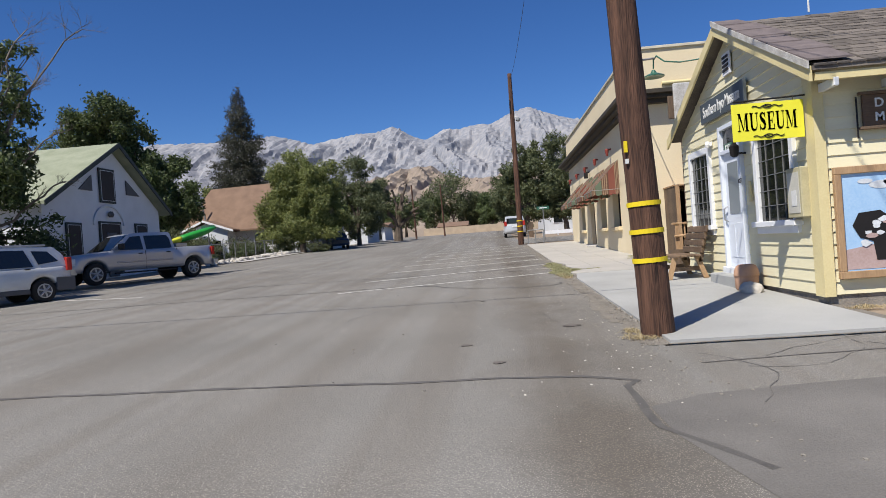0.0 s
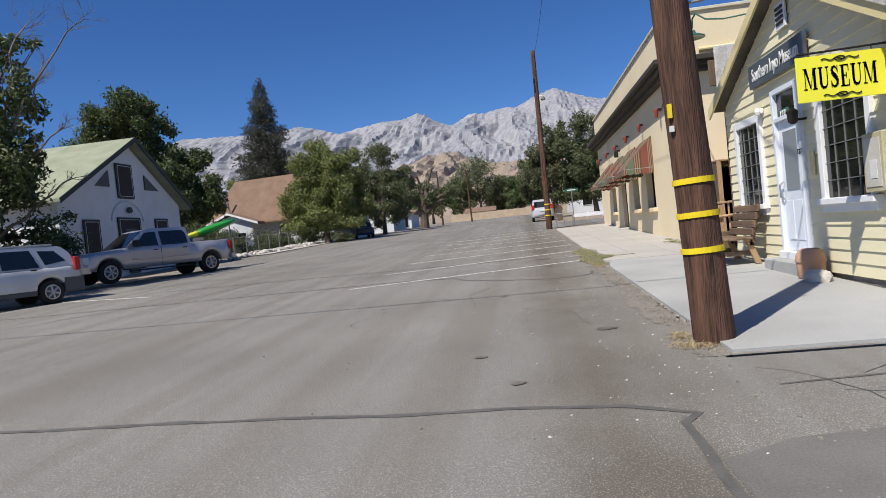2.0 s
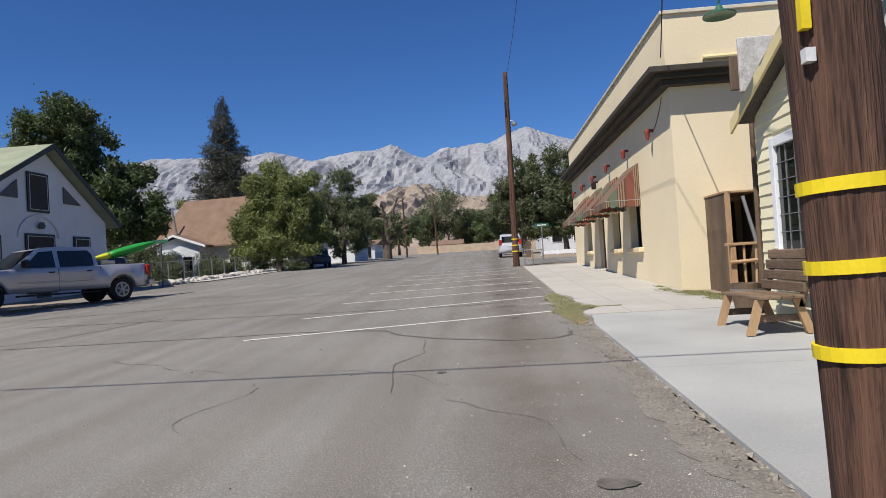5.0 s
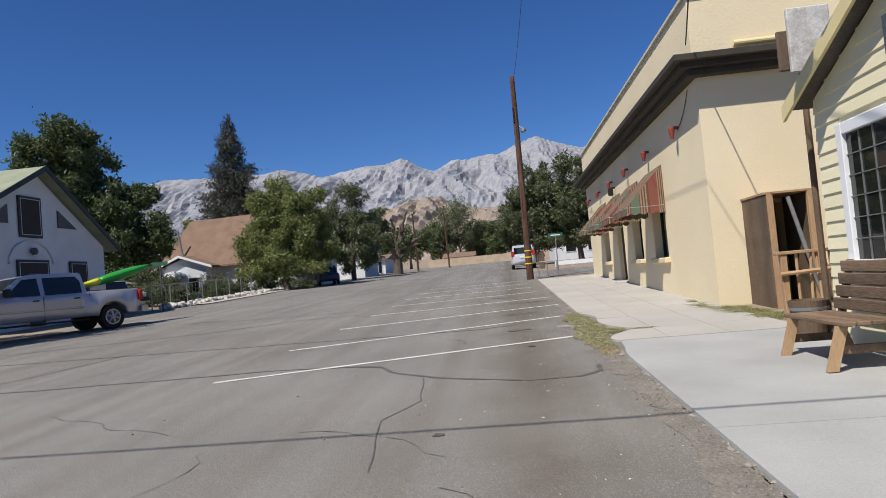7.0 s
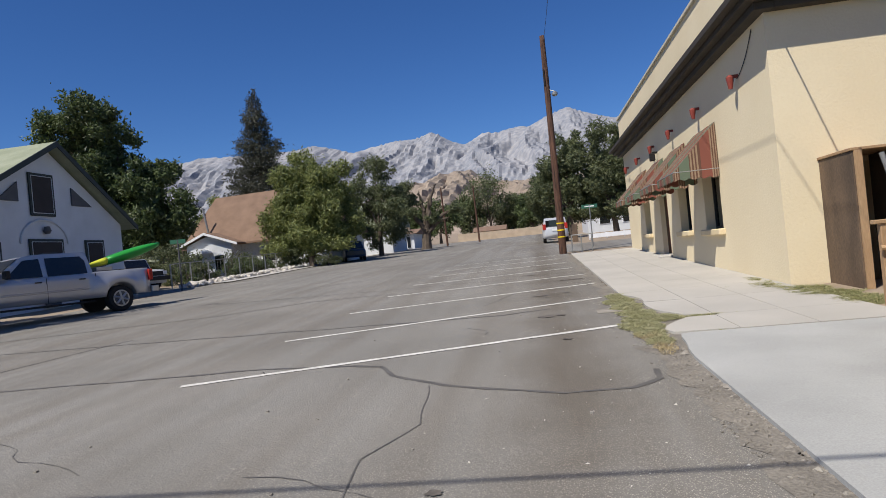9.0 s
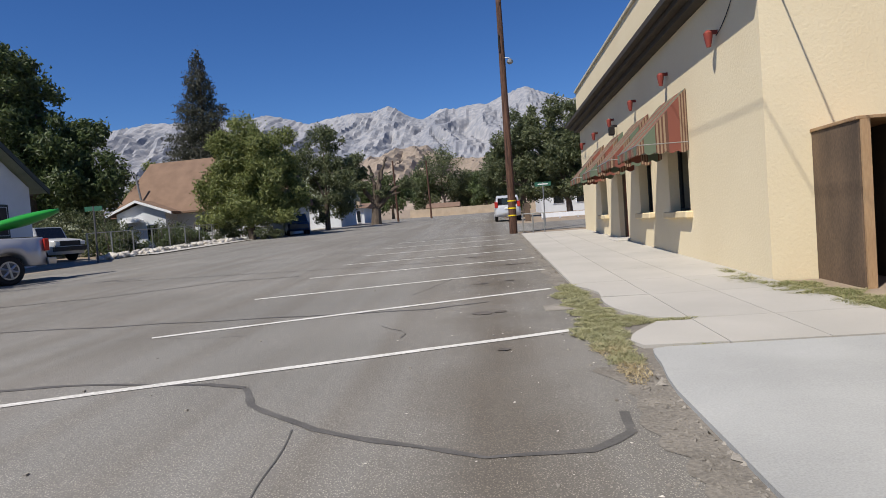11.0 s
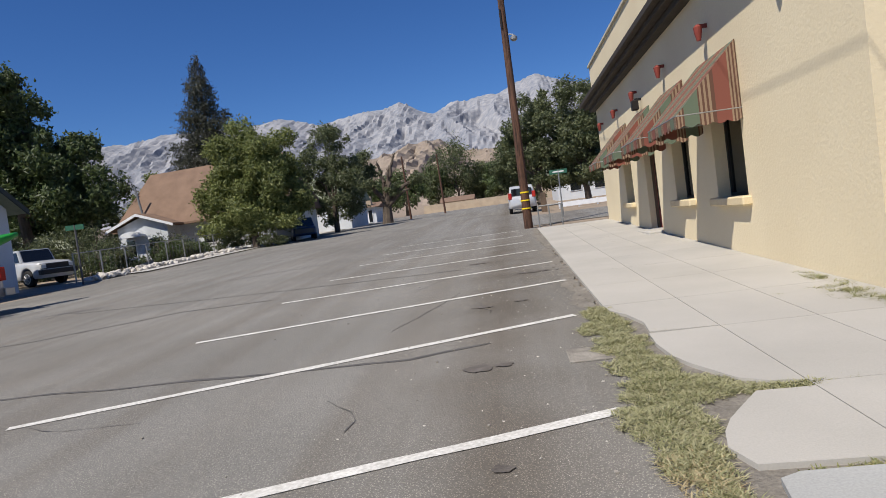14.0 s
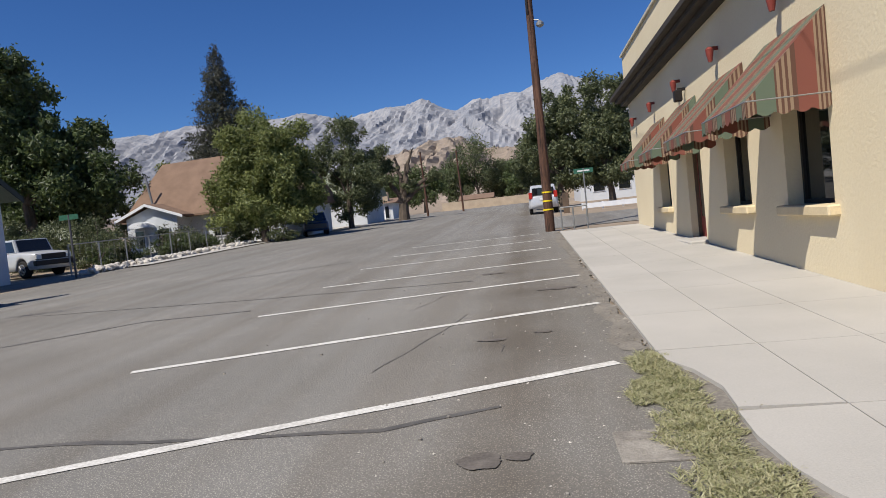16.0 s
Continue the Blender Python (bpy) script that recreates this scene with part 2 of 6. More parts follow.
LEAFDARK = leaf_mat("dark_leaf", (0.12, 0.16, 0.05), (0.035, 0.052, 0.017))
NEEDLE = leaf_mat("needle", (0.085, 0.085, 0.055), (0.025, 0.03, 0.018))
GRASS = leaf_mat("dry_grass", (0.52, 0.48, 0.3), (0.29, 0.3, 0.14))
STRAW = leaf_mat("straw", (0.58, 0.49, 0.3), (0.4, 0.31, 0.17))
WEED = leaf_mat("weed", (0.42, 0.38, 0.2), (0.2, 0.23, 0.08))
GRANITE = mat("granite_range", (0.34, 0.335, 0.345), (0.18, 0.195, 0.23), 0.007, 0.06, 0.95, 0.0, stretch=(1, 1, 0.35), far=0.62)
HILL = mat("scrub_hill", (0.33, 0.265, 0.21), (0.2, 0.165, 0.13), 0.03, 0.22, 0.95, 0.0, far=0.5)
TANWALL = mat("tan_wall", (0.5, 0.4, 0.29), None, 1, 30, 0.9, 0.1)
SKYPAINT = mat("painted_sky", (0.3, 0.5, 0.75), (0.42, 0.6, 0.8), 1.5, 40, 0.5, 0.02)
CLOUD = mat("painted_cloud", (0.72, 0.75, 0.78), None, 3, 40, 0.5, 0.0)
DESERT = mat("painted_desert", (0.5, 0.38, 0.36), (0.4, 0.28, 0.25), 3, 40, 0.5, 0.02)
PUTTY = mat("case_paint", (0.5, 0.45, 0.28), None, 4, 60, 0.6, 0.05)
PAPER = mat("notice_paper", (0.6, 0.58, 0.5), None, 4, 60, 0.8, 0.0)
BAND = mat("dark_cable", (0.03, 0.03, 0.03), None, 4, 60, 0.6, 0.0)
WOODWHITE = mat("peeling_white_wood", (0.62, 0.61, 0.58), (0.35, 0.33, 0.3), 6, 50, 0.85, 0.3)


# ---- mesh helpers ----
def gz(y):
    """Height of the street, which climbs gently to a crest."""
    return 0.10 + 0.0275 * min(y, 115) + 0.018 * max(0.0, y - 115)


def obj(name, bm, material, parent=None, smooth=False):
    me = bpy.data.meshes.new(name)
    bmesh.ops.recalc_face_normals(bm, faces=bm.faces[:])
    bm.to_mesh(me)
    bm.free()
    if smooth:
        for p in me.polygons:
            p.use_smooth = True
    me.materials.append(material)
    ob = new(name, me)
    ob.parent = parent
    return ob


def part(name, bm, material, parent, label="", smooth=False):
    return tagged(obj(name, bm, material, parent, smooth), label)


def thing(name, label, category, m=None, group=""):
    ob = new(name)
    ob.empty_display_size = 0.2
    ob.matrix_world = m or Matrix()
    return tagged(ob, label, category, group)


def bx(bm, a, b, bevel=0.0):
    vs = [bm.verts.new((x, y, z)) for x in (a[0], b[0]) for y in (a[1], b[1]) for z in (a[2], b[2])]
    fs = [bm.faces.new([vs[i] for i in f]) for f in ((0, 1, 3, 2), (4, 6, 7, 5), (0, 4, 5, 1), (2, 3, 7, 6), (0, 2, 6, 4), (1, 5, 7, 3))]
    if bevel:
        bmesh.ops.bevel(bm, geom=list({e for f in fs for e in f.edges}), offset=bevel, segments=1, affect="EDGES")
    return bm


def box(a, b, bevel=0.0):
    return bx(bmesh.new(), a, b, bevel)


def cyl(bm, p0, p1, r0, r1=None, n=12, caps=True):
    p0, p1 = Vector(p0), Vector(p1)
    r1 = r0 if r1 is None else r1
    q = (p1 - p0).to_track_quat("Z", "Y")
    rings = []
    for p, r in ((p0, r0), (p1, r1)):
        rings.append([bm.verts.new(p + q @ Vector((r * math.cos(6.28318 * k / n), r * math.sin(6.28318 * k / n), 0))) for k in range(n)])
    for k in range(n):
        bm.faces.new((rings[0][k], rings[0][(k + 1) % n], rings[1][(k + 1) % n], rings[1][k]))
    if caps:
        bm.faces.new(rings[0][::-1])
        bm.faces.new(rings[1])
    return bm


def tube(pts, r, n=6):
    bm = bmesh.new()
    for a, b in zip(pts, pts[1:]):
        cyl(bm, a, b, r, n=n)
    return bm


def lathe(profile, n=24, centre=(0, 0, 0)):
    bm = bmesh.new()
    rings = [[bm.verts.new((centre[0] + r * math.cos(6.28318 * k / n), centre[1] + r * math.sin(6.28318 * k / n), centre[2] + z)) for k in range(n)] for r, z in profile]
    for a, b in zip(rings, rings[1:]):
        for k in range(n):
            bm.faces.new((a[k], a[(k + 1) % n], b[(k + 1) % n], b[k]))
    bm.faces.new(rings[0][::-1])
    bm.faces.new(rings[-1])
    return bm


def prism(pts, d):
    """A flat polygon pushed along d."""
    bm = bmesh.new()
    a = [bm.verts.new(p) for p in pts]
    b = [bm.verts.new(Vector(p) + Vector(d)) for p in pts]
    bm.faces.new(a)
    bm.faces.new(b[::-1])
    for k in range(len(a)):
        bm.faces.new((a[k], b[k], b[(k + 1) % len(a)], a[(k + 1) % len(a)]))
    return bm


def raw(name, verts, faces, material, parent=None):
    me = bpy.data.meshes.new(name)
    me.from_pydata(verts, [], faces)
    me.materials.append(material)
    ob = new(name, me)
    ob.parent = parent
    return ob


def text_part(words, size, m, material, parent, name="lettering", stretch=1.0, extrude=0.004, bold=0.0):
    cu = bpy.data.curves.new("words", "FONT")
    cu.body, cu.size, cu.extrude, cu.align_x, cu.align_y = words, size, extrude, "CENTER", "CENTER"
    cu.offset = size * bold
    tmp = bpy.data.objects.new("words", cu)
    scene.collection.objects.link(tmp)
    me = bpy.data.meshes.new_from_object(tmp.evaluated_get(bpy.context.evaluated_depsgraph_get()))
    bpy.data.objects.remove(tmp)
    me.transform(m @ Matrix.Diagonal((stretch, 1, 1, 1)))
    me.materials.clear()
    me.materials.append(material)
    ob = new(name, me)
    ob.parent = parent
    return ob


FACING_WEST = Matrix(((0, 0, -1, 0), (-1, 0, 0, 0), (0, 1, 0, 0), (0, 0, 0, 1)))   # words on a wall that looks to -x
FACING_SOUTH = Matrix(((1, 0, 0, 0), (0, 0, -1, 0), (0, 1, 0, 0), (0, 0, 0, 1)))   # words on a face that looks to -y


def sheet(x0, x1, ys, dz, nx=1):
    bm = bmesh.new()
    rows = [[bm.verts.new((x0 + (x1 - x0) * k / nx, y, gz(y) + dz)) for k in range(nx + 1)] for y in ys]
    for a, b in zip(rows, rows[1:]):
        for k in range(nx):
            bm.faces.new((a[k], a[k + 1], b[k + 1], b[k]))
    return bm


def ribbon(pts, width, dz, wob=0.02, step=0.12, rough_edge=0.3):
    """A thin uneven strip that lies on the road along pts."""
    line = []
    for (xa, ya), (xb, yb) in zip(pts, pts[1:]):
        n = max(1, int(math.hypot(xb - xa, yb - ya) / step))
        line += [(xa + (xb - xa) * k / n, ya + (yb - ya) * k / n) for k in range(n)]
    line.append(pts[-1])
    bm = bmesh.new()
    prev = None
    for k, (x, y) in enumerate(line):
        q = line[min(k + 1, len(line) - 1)]
        o = line[max(k - 1, 0)]
        d = Vector((q[0] - o[0], q[1] - o[1]))
        d.normalize()
        s = wob * noise.noise((x * 1.3, y * 1.3, 3.0)) * 3
        h = width / 2 * (1 + rough_edge * noise.noise((x * 5, y * 5, 8.0)) * 2)
        cx, cy = x - d.y * s, y + d.x * s
        pair = [bm.verts.new((cx - d.y * e, cy + d.x * e, gz(cy + d.x * e) + dz)) for e in (h, -h)]
        if prev:
            bm.faces.new((prev[0], prev[1], pair[1], pair[0]))
        prev = pair
    return bm


# ---- ground, road, distance ----
YS = [-60, -20] + list(range(0, 62, 2)) + list(range(65, 116, 10)) + [116, 160, 260]
ROAD_Z, PAVE_Z = 0.02, 0.055


def far_ground():
    bm = bmesh.new()
    rows = []
    for y in YS + [400, 700, 1100, 1600, 2400, 3300]:
        z = gz(y) if y <= 260 else gz(260) + (y - 260) * 0.045
        rows.append([bm.verts.new((x, y, z)) for x in (-3500, -1200, -400, -120, -40, -15, 3, 20, 60, 200, 600, 1500, 3500)])
    for a, b in zip(rows, rows[1:]):
        for k in range(len(a) - 1):
            bm.faces.new((a[k], a[k + 1], b[k + 1], b[k]))
    return bm


tagged(obj("ground", far_ground(), DIRT), "dry sandy soil rising to the hills", "ground", kind="structure")
tagged(obj("road", sheet(-15.0, 2.9, [y for y in YS if y <= 116], ROAD_Z, 4), ASPHALT), "worn grey asphalt street with stains", "road", kind="structure")
tagged(obj("road_side", sheet(2.9, 40, [-60, -20, 0, 6, 11.25], ROAD_Z), ASPHALT), "old worn asphalt beside the museum", "road", kind="structure")
tagged(obj("road_cross", sheet(2.9, 60, [43.5, 48, 54], ROAD_Z), ASPHALT), "asphalt side street", "road", kind="structure")
tagged(obj("road_cross_2", sheet(-60, -15.0, [40, 44, 46.5], 0.012), ASPHALT), "asphalt lane beside the fenced yard", "road", kind="structure")

bm = bmesh.new()
edge = [(2.6, -20), (2.6, 0), (2.58, 6), (2.52, 7.6), (2.3, 8.6), (2.28, 9.2), (2.7, 9.45), (3.6, 9.6), (5, 9.75), (7, 9.7), (30, 10), (30, -20)]
bm.faces.new([bm.verts.new((x, y, 0.10 + 0.0275 * y + ROAD_Z + 0.003)) for x, y in edge])
tagged(obj("road_patch", bm, DARKASPHALT), "smoother dark grey asphalt patch", "road", kind="structure")
SEAMS = [([(-13, 11.2), (-2.84, 10.54), (-0.45, 10.43), (1.93, 10.16), (2.36, 9.95), (2.24, 9.79), (2.24, 9.15), (2.28, 8.77), (2.6, 8.0)], 0.06, TAR),
         ([(-12, 19.6), (-1.59, 19.93), (-0.5, 19.75), (-0.16, 19.55)], 0.06, TAR),
         ([(-0.16, 19.55), (0.1, 19.1), (0.7, 18.49), (1.76, 17.91), (2.3, 17.98), (2.55, 18.21), (2.6, 18.55)], 0.055, TAR),
         ([(-9, 23.5), (-2.24, 23.16), (-0.27, 23.05), (1.02, 23.02), (1.76, 23.35)], 0.06, TAR),
         ([(-11, 25.4), (-6, 27.2), (-4.2, 28.8), (-2.5, 29)], 0.06, TAR), ([(0.55, 18.5), (0.7, 17.3), (0.45, 16.6), (0.6, 15.2)], 0.01, TAR),
         ([(-8, 31), (-3, 30.4), (1, 30.2)], 0.04, TAR),
         ([(1.2, 27), (0.9, 25.6), (0.6, 24.5)], 0.01, TAR), ([(-6, 35), (-3, 37)], 0.06, TAR), ([(3.0, 10.4), (4.5, 10.6), (7, 10.2)], 0.03, TAR),
         ([(-9, 17.5), (-6.5, 21), (-6, 24)], 0.035, TAR)]
for pts, wd, m in SEAMS:
    tagged(obj("road_seam", ribbon(pts, wd, ROAD_Z + 0.004), m), "dark tar-filled crack in the asphalt", "crack", kind="structure")

LINES = [(-2.34, 19.3, 2.62, 21.1), (-2.25, 22.1, 2.65, 24.24), (-2.14, 25.22, 2.79, 27.01), (-2.07, 28.3, 2.77, 29.7), (-2.02, 31.3, 2.6, 32.5),
         (-2.07, 34.4, 2.5, 35.4), (-2.0, 37.4, 2.4, 38.2), (-1.9, 40.5, 2.3, 41.2), (-13.2, 23.6, -8.6, 22.2)]
for xa, ya, xb, yb in LINES:
    tagged(obj("parking_line", ribbon([(xa, ya), (xb, yb)], 0.112, ROAD_Z + 0.006, 0.004, 0.25, 0.12), LINE), "worn white parking bay line on asphalt", "road marking",
           "parking lines", kind="structure")


def blot(cx, cy, rx, ry, seed, dz=ROAD_Z + 0.008):
    bm = bmesh.new()
    ring = []
    for k in range(48):
        a = 6.28318 * k / 48
        f = 1 + 0.4 * noise.noise((math.cos(a) * 1.4 + seed, math.sin(a) * 1.4, seed)) + 0.12 * noise.noise((math.cos(a) * 5 + seed, math.sin(a) * 5, seed))
        x, y = cx + rx * f * math.cos(a), cy + ry * f * math.sin(a)
        ring.append(bm.verts.new((x, y, gz(y) + dz)))
    mid = bm.verts.new((cx, cy, gz(cy) + dz))
    for k in range(len(ring)):
        bm.faces.new((mid, ring[k], ring[(k + 1) % len(ring)]))
    return bm


for k, (cx, cy, rx, ry) in enumerate([(1.7, 22.42, 0.13, 0.1), (1.9, 22.47, 0.08, 0.06), (1.6, 25.4, 0.15, 0.05), (2.17, 12.82, 0.1, 0.08), (1.3, 31, 0.2, 0.1), (2.1, 25.6, 0.1, 0.04), (0.9, 11.9, 0.06, 0.04),
                                       (1.25, 10.9, 0.06, 0.05), (1.0, 16.0, 0.05, 0.04), (1.9, 20.4, 0.06, 0.05), (2.35, 28.5, 0.25, 0.12)]):
    tagged(obj("oil_stain", blot(cx, cy, rx, ry, k * 3.1), STAIN), "dark oil stain on the asphalt", "stain", kind="structure")
tagged(obj("valve_cover", box((2.42, 22.3, gz(22.4) + 0.015), (2.78, 22.75, gz(22.4) + 0.035), 0.006), KERB), "flat concrete utility cover in the gutter", "utility cover")

# broken edge of the walk: a strip of grit, with chips and lumps of old concrete in it
tagged(obj("kerb_bed", ribbon([(2.84, 11.3), (2.82, 15), (2.84, 19.6)], 0.3, ROAD_Z + 0.004, 0.05, 0.1, 0.55), GRIT), "crumbled grit along the walk's edge", "kerb", kind="structure")
tagged(obj("kerb_bed_far", ribbon([(2.86, 24.6), (2.84, 30), (2.86, 41)], 0.22, ROAD_Z + 0.004, 0.05, 0.15, 0.55), GRIT), "crumbled grit along the walk's edge", "kerb", kind="structure")


def chips(n_, place, lo, hi, seed):
    """Small angular stones, each a jittered octahedron."""
    rng = random.Random(seed)
    V, F = [], []
    for k in range(n_):
        x, y = place(rng)
        s = lo + (hi - lo) * rng.random() ** 3
        i = len(V)
        z = gz(y) + ROAD_Z + s * 0.2
        for a, b, c in ((1, 0, 0), (0, 1, 0), (-1, 0, 0), (0, -1, 0), (0, 0, .6), (0, 0, -.5)):
            V.append((x + s * (a + rng.uniform(-.4, .4)), y + s * (b + rng.uniform(-.4, .4)), z + s * (c + rng.uniform(-.15, .15))))
        for a, b in ((0, 1), (1, 2), (2, 3), (3, 0)):
            F += [(i + a, i + b, i + 4), (i + b, i + a, i + 5)]
    return V, F


def near_edge(rng):
    return 2.86 + rng.gauss(0, 0.07), rng.uniform(11.3, 20)


def far_edge(rng):
    return 2.88 + rng.gauss(0, 0.06), rng.uniform(24.5, 41)


def lip(rng):
    return 2.965 + rng.gauss(0, 0.022), rng.uniform(11.4, 19.4) if rng.random() < 0.5 else rng.uniform(24.6, 41)


for nm, label, n_, place, lo, hi, m in (("kerb", "chips of crumbled kerb along the walk", 2300, near_edge, 0.003, 0.024, GRIT), ("kerb_far", "chips of crumbled kerb along the walk", 1400, far_edge, 0.004, 0.024, GRIT),
                                        ("kerb_lip", "lumps of broken concrete at the slab edge", 300, lip, 0.012, 0.042, KERB)):
    v, f = chips(n_, place, lo, hi, len(nm))
    tagged(raw(nm, v, f, m), label, "kerb", kind="stuff")



def flecks(rng):
    return 2.7 - abs(rng.gauss(0, 0.75)), rng.uniform(8.5, 30)


v, f = chips(420, flecks, 0.003, 0.012, 21)
tagged(raw("road_flecks", v, f, ROCK), "pale stone flecks strewn on the asphalt", "gravel", kind="stuff")
rng = random.Random(31)
for x, y, ang_, n_ in [(3.0, 10.9, -0.2, 9), (3.6, 10.55, 0.4, 8), (4.6, 10.9, -0.5, 7), (2.0, 13.2, 2.2, 9), (1.1, 15.4, 1.9, 8), (-0.6, 13.9, 2.6, 10), (0.9, 21.2, 1.0, 4), (-1.5, 16.6, 2.9, 12), (1.7, 24.9, 1.3, 6), (-3.4, 21.8, 0.3, 12), (0.4, 27.6, 1.2, 7), (3.3, 10.2, 0.1, 12)]:
    pts = [(x, y)]
    for k in range(n_):
        ang_ += rng.uniform(-0.55, 0.55)
        pts.append((pts[-1][0] + 0.22 * math.cos(ang_), pts[-1][1] + 0.22 * math.sin(ang_)))
    tagged(obj("road_crack", ribbon(pts, 0.007, ROAD_Z + 0.0045, 0.02, 0.06, 0.8), TAR), "hairline crack in the worn asphalt", "crack", kind="structure")

# mountains and the rocky hill
RIDGE = [(-3200, 500), (-2500, 550), (-2144, 559), (-1898, 556), (-1654, 557), (-1544, 569), (-1398, 557), (-1251, 552), (-1092, 549), (-985, 557), (-882, 532), (-801, 502), (-725, 524), (-619, 533), (-514, 538),
         (-435, 555), (-336, 499), (-286, 478), (-204, 521), (-127, 518), (-36, 537), (2, 525), (82, 563), (182, 590), (260, 560), (334, 531), (420, 510), (800, 500), (1400, 530), (2200, 480), (3200, 450)]


def ridge_mesh(xs, profile, y0, y1, rows, base, amp, cell, power, seed, comb=0.0):
    """A slope up to a ridge line, cut by gullies that run down it."""
    px, pz = np.array([p[0] for p in profile], float), np.array([p[1] for p in profile], float)
    verts, faces = [], []
    for r in range(rows + 1):
        f = r / rows
        for x in xs:
            top = np.interp(x, px, pz) + comb * (abs(noise.noise((x / 23.0, seed, 0))) + 0.7 * noise.noise((x / 9.0, seed, 4)))
            xw = x + cell * 0.5 * noise.noise((x / cell * 0.6, f * 3, seed + 9))
            n = 0.0
            for o in range(5):
                c = cell / 2 ** o
                n += (1 - 2 * abs(noise.noise((xw / c + seed, f * (y1 - y0) / c * 0.2, seed + o)))) / 1.7 ** o
            n -= 1.0
            rim = 0.12 + 0.88 * min(1.0, (1 - f) * 4)
            verts.append((x, y0 + (y1 - y0) * f - amp * 1.2 * n * rim, base + (top - base) * f ** power + amp * n * rim * min(1.0, f * 3)))
    w_ = len(xs)
    for r in range(rows):
        for k in range(w_ - 1):
            i = r * w_ + k
            faces.append((i, i + 1, i + w_ + 1, i + w_))
    return verts, faces


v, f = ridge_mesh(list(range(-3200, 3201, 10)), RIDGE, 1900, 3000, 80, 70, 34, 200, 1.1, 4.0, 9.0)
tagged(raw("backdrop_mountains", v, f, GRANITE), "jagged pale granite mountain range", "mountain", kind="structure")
v, f = ridge_mesh(list(range(-420, 300, 3)), [(-420, 34), (-250, 44), (-175, 58), (-137, 72), (-104, 78), (-79, 85), (-61, 86), (-50, 77), (-34, 70), (-10, 68), (20, 70), (100, 64), (300, 50)], 420, 700, 50, 10, 6, 22, 0.75, 9.0, 2.0)
tagged(raw("backdrop_hill", v, f, HILL), "bare brown rocky hill behind the town", "hill", kind="structure")


# ---- trees ----
def crown(blobs, count, leaf, seed, slim=0.45):
    """Many small bent leaf clumps spread through uneven lumps."""
    rng = np.random.default_rng(seed)
    if len(blobs) < 20:
        lumps = []
        for b in blobs:
            for k in range(15):
                q = rng.normal(size=3)
                q /= np.linalg.norm(q)
                q *= 0.35 + 0.72 * rng.random()
                sz = 0.2 + 0.26 * rng.random()
                lumps.append((b[0] + q[0] * b[3], b[1] + q[1] * b[4], b[2] + q[2] * b[5], b[3] * sz, b[4] * sz, b[5] * sz))
        blobs = lumps
    B = np.array(blobs, float)
    vol = (B[:, 3] * B[:, 4] * B[:, 5]) ** 0.7
    which = rng.choice(len(B), count, p=vol / vol.sum())

    def unit(a):
        return a / (np.linalg.norm(a, axis=1)[:, None] + 1e-6)
    d = unit(rng.normal(size=(count, 3)))
    ph = which[:, None] * 1.7 + seed
    lump = 1 + 0.2 * np.sin(d[:, :1] * 5 + ph) * np.cos(d[:, 1:2] * 4 - ph) + 0.16 * np.sin(d[:, 2:] * 9 + d[:, :1] * 7 + ph)
    rad = (0.35 + 0.75 * rng.random((count, 1)) ** 0.7) * lump
    stray = rng.random((count, 1)) < 0.05
    rad = np.where(stray, rad * 1.35, rad)
    c = B[which, :3] + d * B[which, 3:6] * rad
    u = unit(rng.normal(size=(count, 3)))
    t = unit(np.cross(u, d + rng.normal(size=(count, 3)) * 0.5))
    s_ = leaf * (0.6 + 0.8 * rng.random((count, 1)))
    nrm = np.cross(u, t) * s_ * 0.25
    V = np.stack([c - u * s_, c + t * s_ * slim + nrm, c + u * s_, c - t * s_ * slim + nrm], axis=1).reshape(-1, 3)
    k = np.arange(count)[:, None] * 4
    F = np.concatenate([k + np.array([[0, 1, 2]]), k + np.array([[0, 2, 3]])], axis=1).reshape(-1, 3)
    return V.tolist(), F.tolist()


def limbs(base, spots, r, seed):
    """A tapered trunk that forks to the given spots."""
    rng = random.Random(seed)
    bm = bmesh.new()
    base = Vector(base)
    mid = Vector(spots[0]) * 0.35 + base * 0.65
    mid.x += rng.uniform(-0.2, 0.2)
    cyl(bm, base - Vector((0, 0, 0.2)), base + (mid - base) * 0.5 + Vector((rng.uniform(-.1, .1), 0, 0)), r * 1.15, r * 0.9, 10)
    cyl(bm, base + (mid - base) * 0.48, mid, r * 0.9, r * 0.75, 10)
    for s in spots:
        s = Vector(s)
        knee = mid.lerp(s, 0.5) + Vector((rng.uniform(-.4, .4), rng.uniform(-.4, .4), rng.uniform(0, .5)))
        cyl(bm, mid, knee, r * 0.6, r * 0.35, 7)
        cyl(bm, knee, s, r * 0.35, r * 0.1, 6)
        for q in range(3):
            e = knee.lerp(s, rng.random()) + Vector((rng.uniform(-1, 1), rng.uniform(-1, 1), rng.uniform(0, 1)))
            cyl(bm, knee, e, r * 0.16, r * 0.04, 5)
    return bm


def tree(label, base, blobs, count, leaf, material, r, seed, name="tree"):
    t = thing(name, label, "tree")
    part("trunk", limbs(base, [b[:3] for b in blobs], r, seed), BARK, t)
    v_, f_ = crown(blobs, count, leaf, seed)
    tagged(raw("crown", v_, f_, material, t), kind="stuff")
    return t


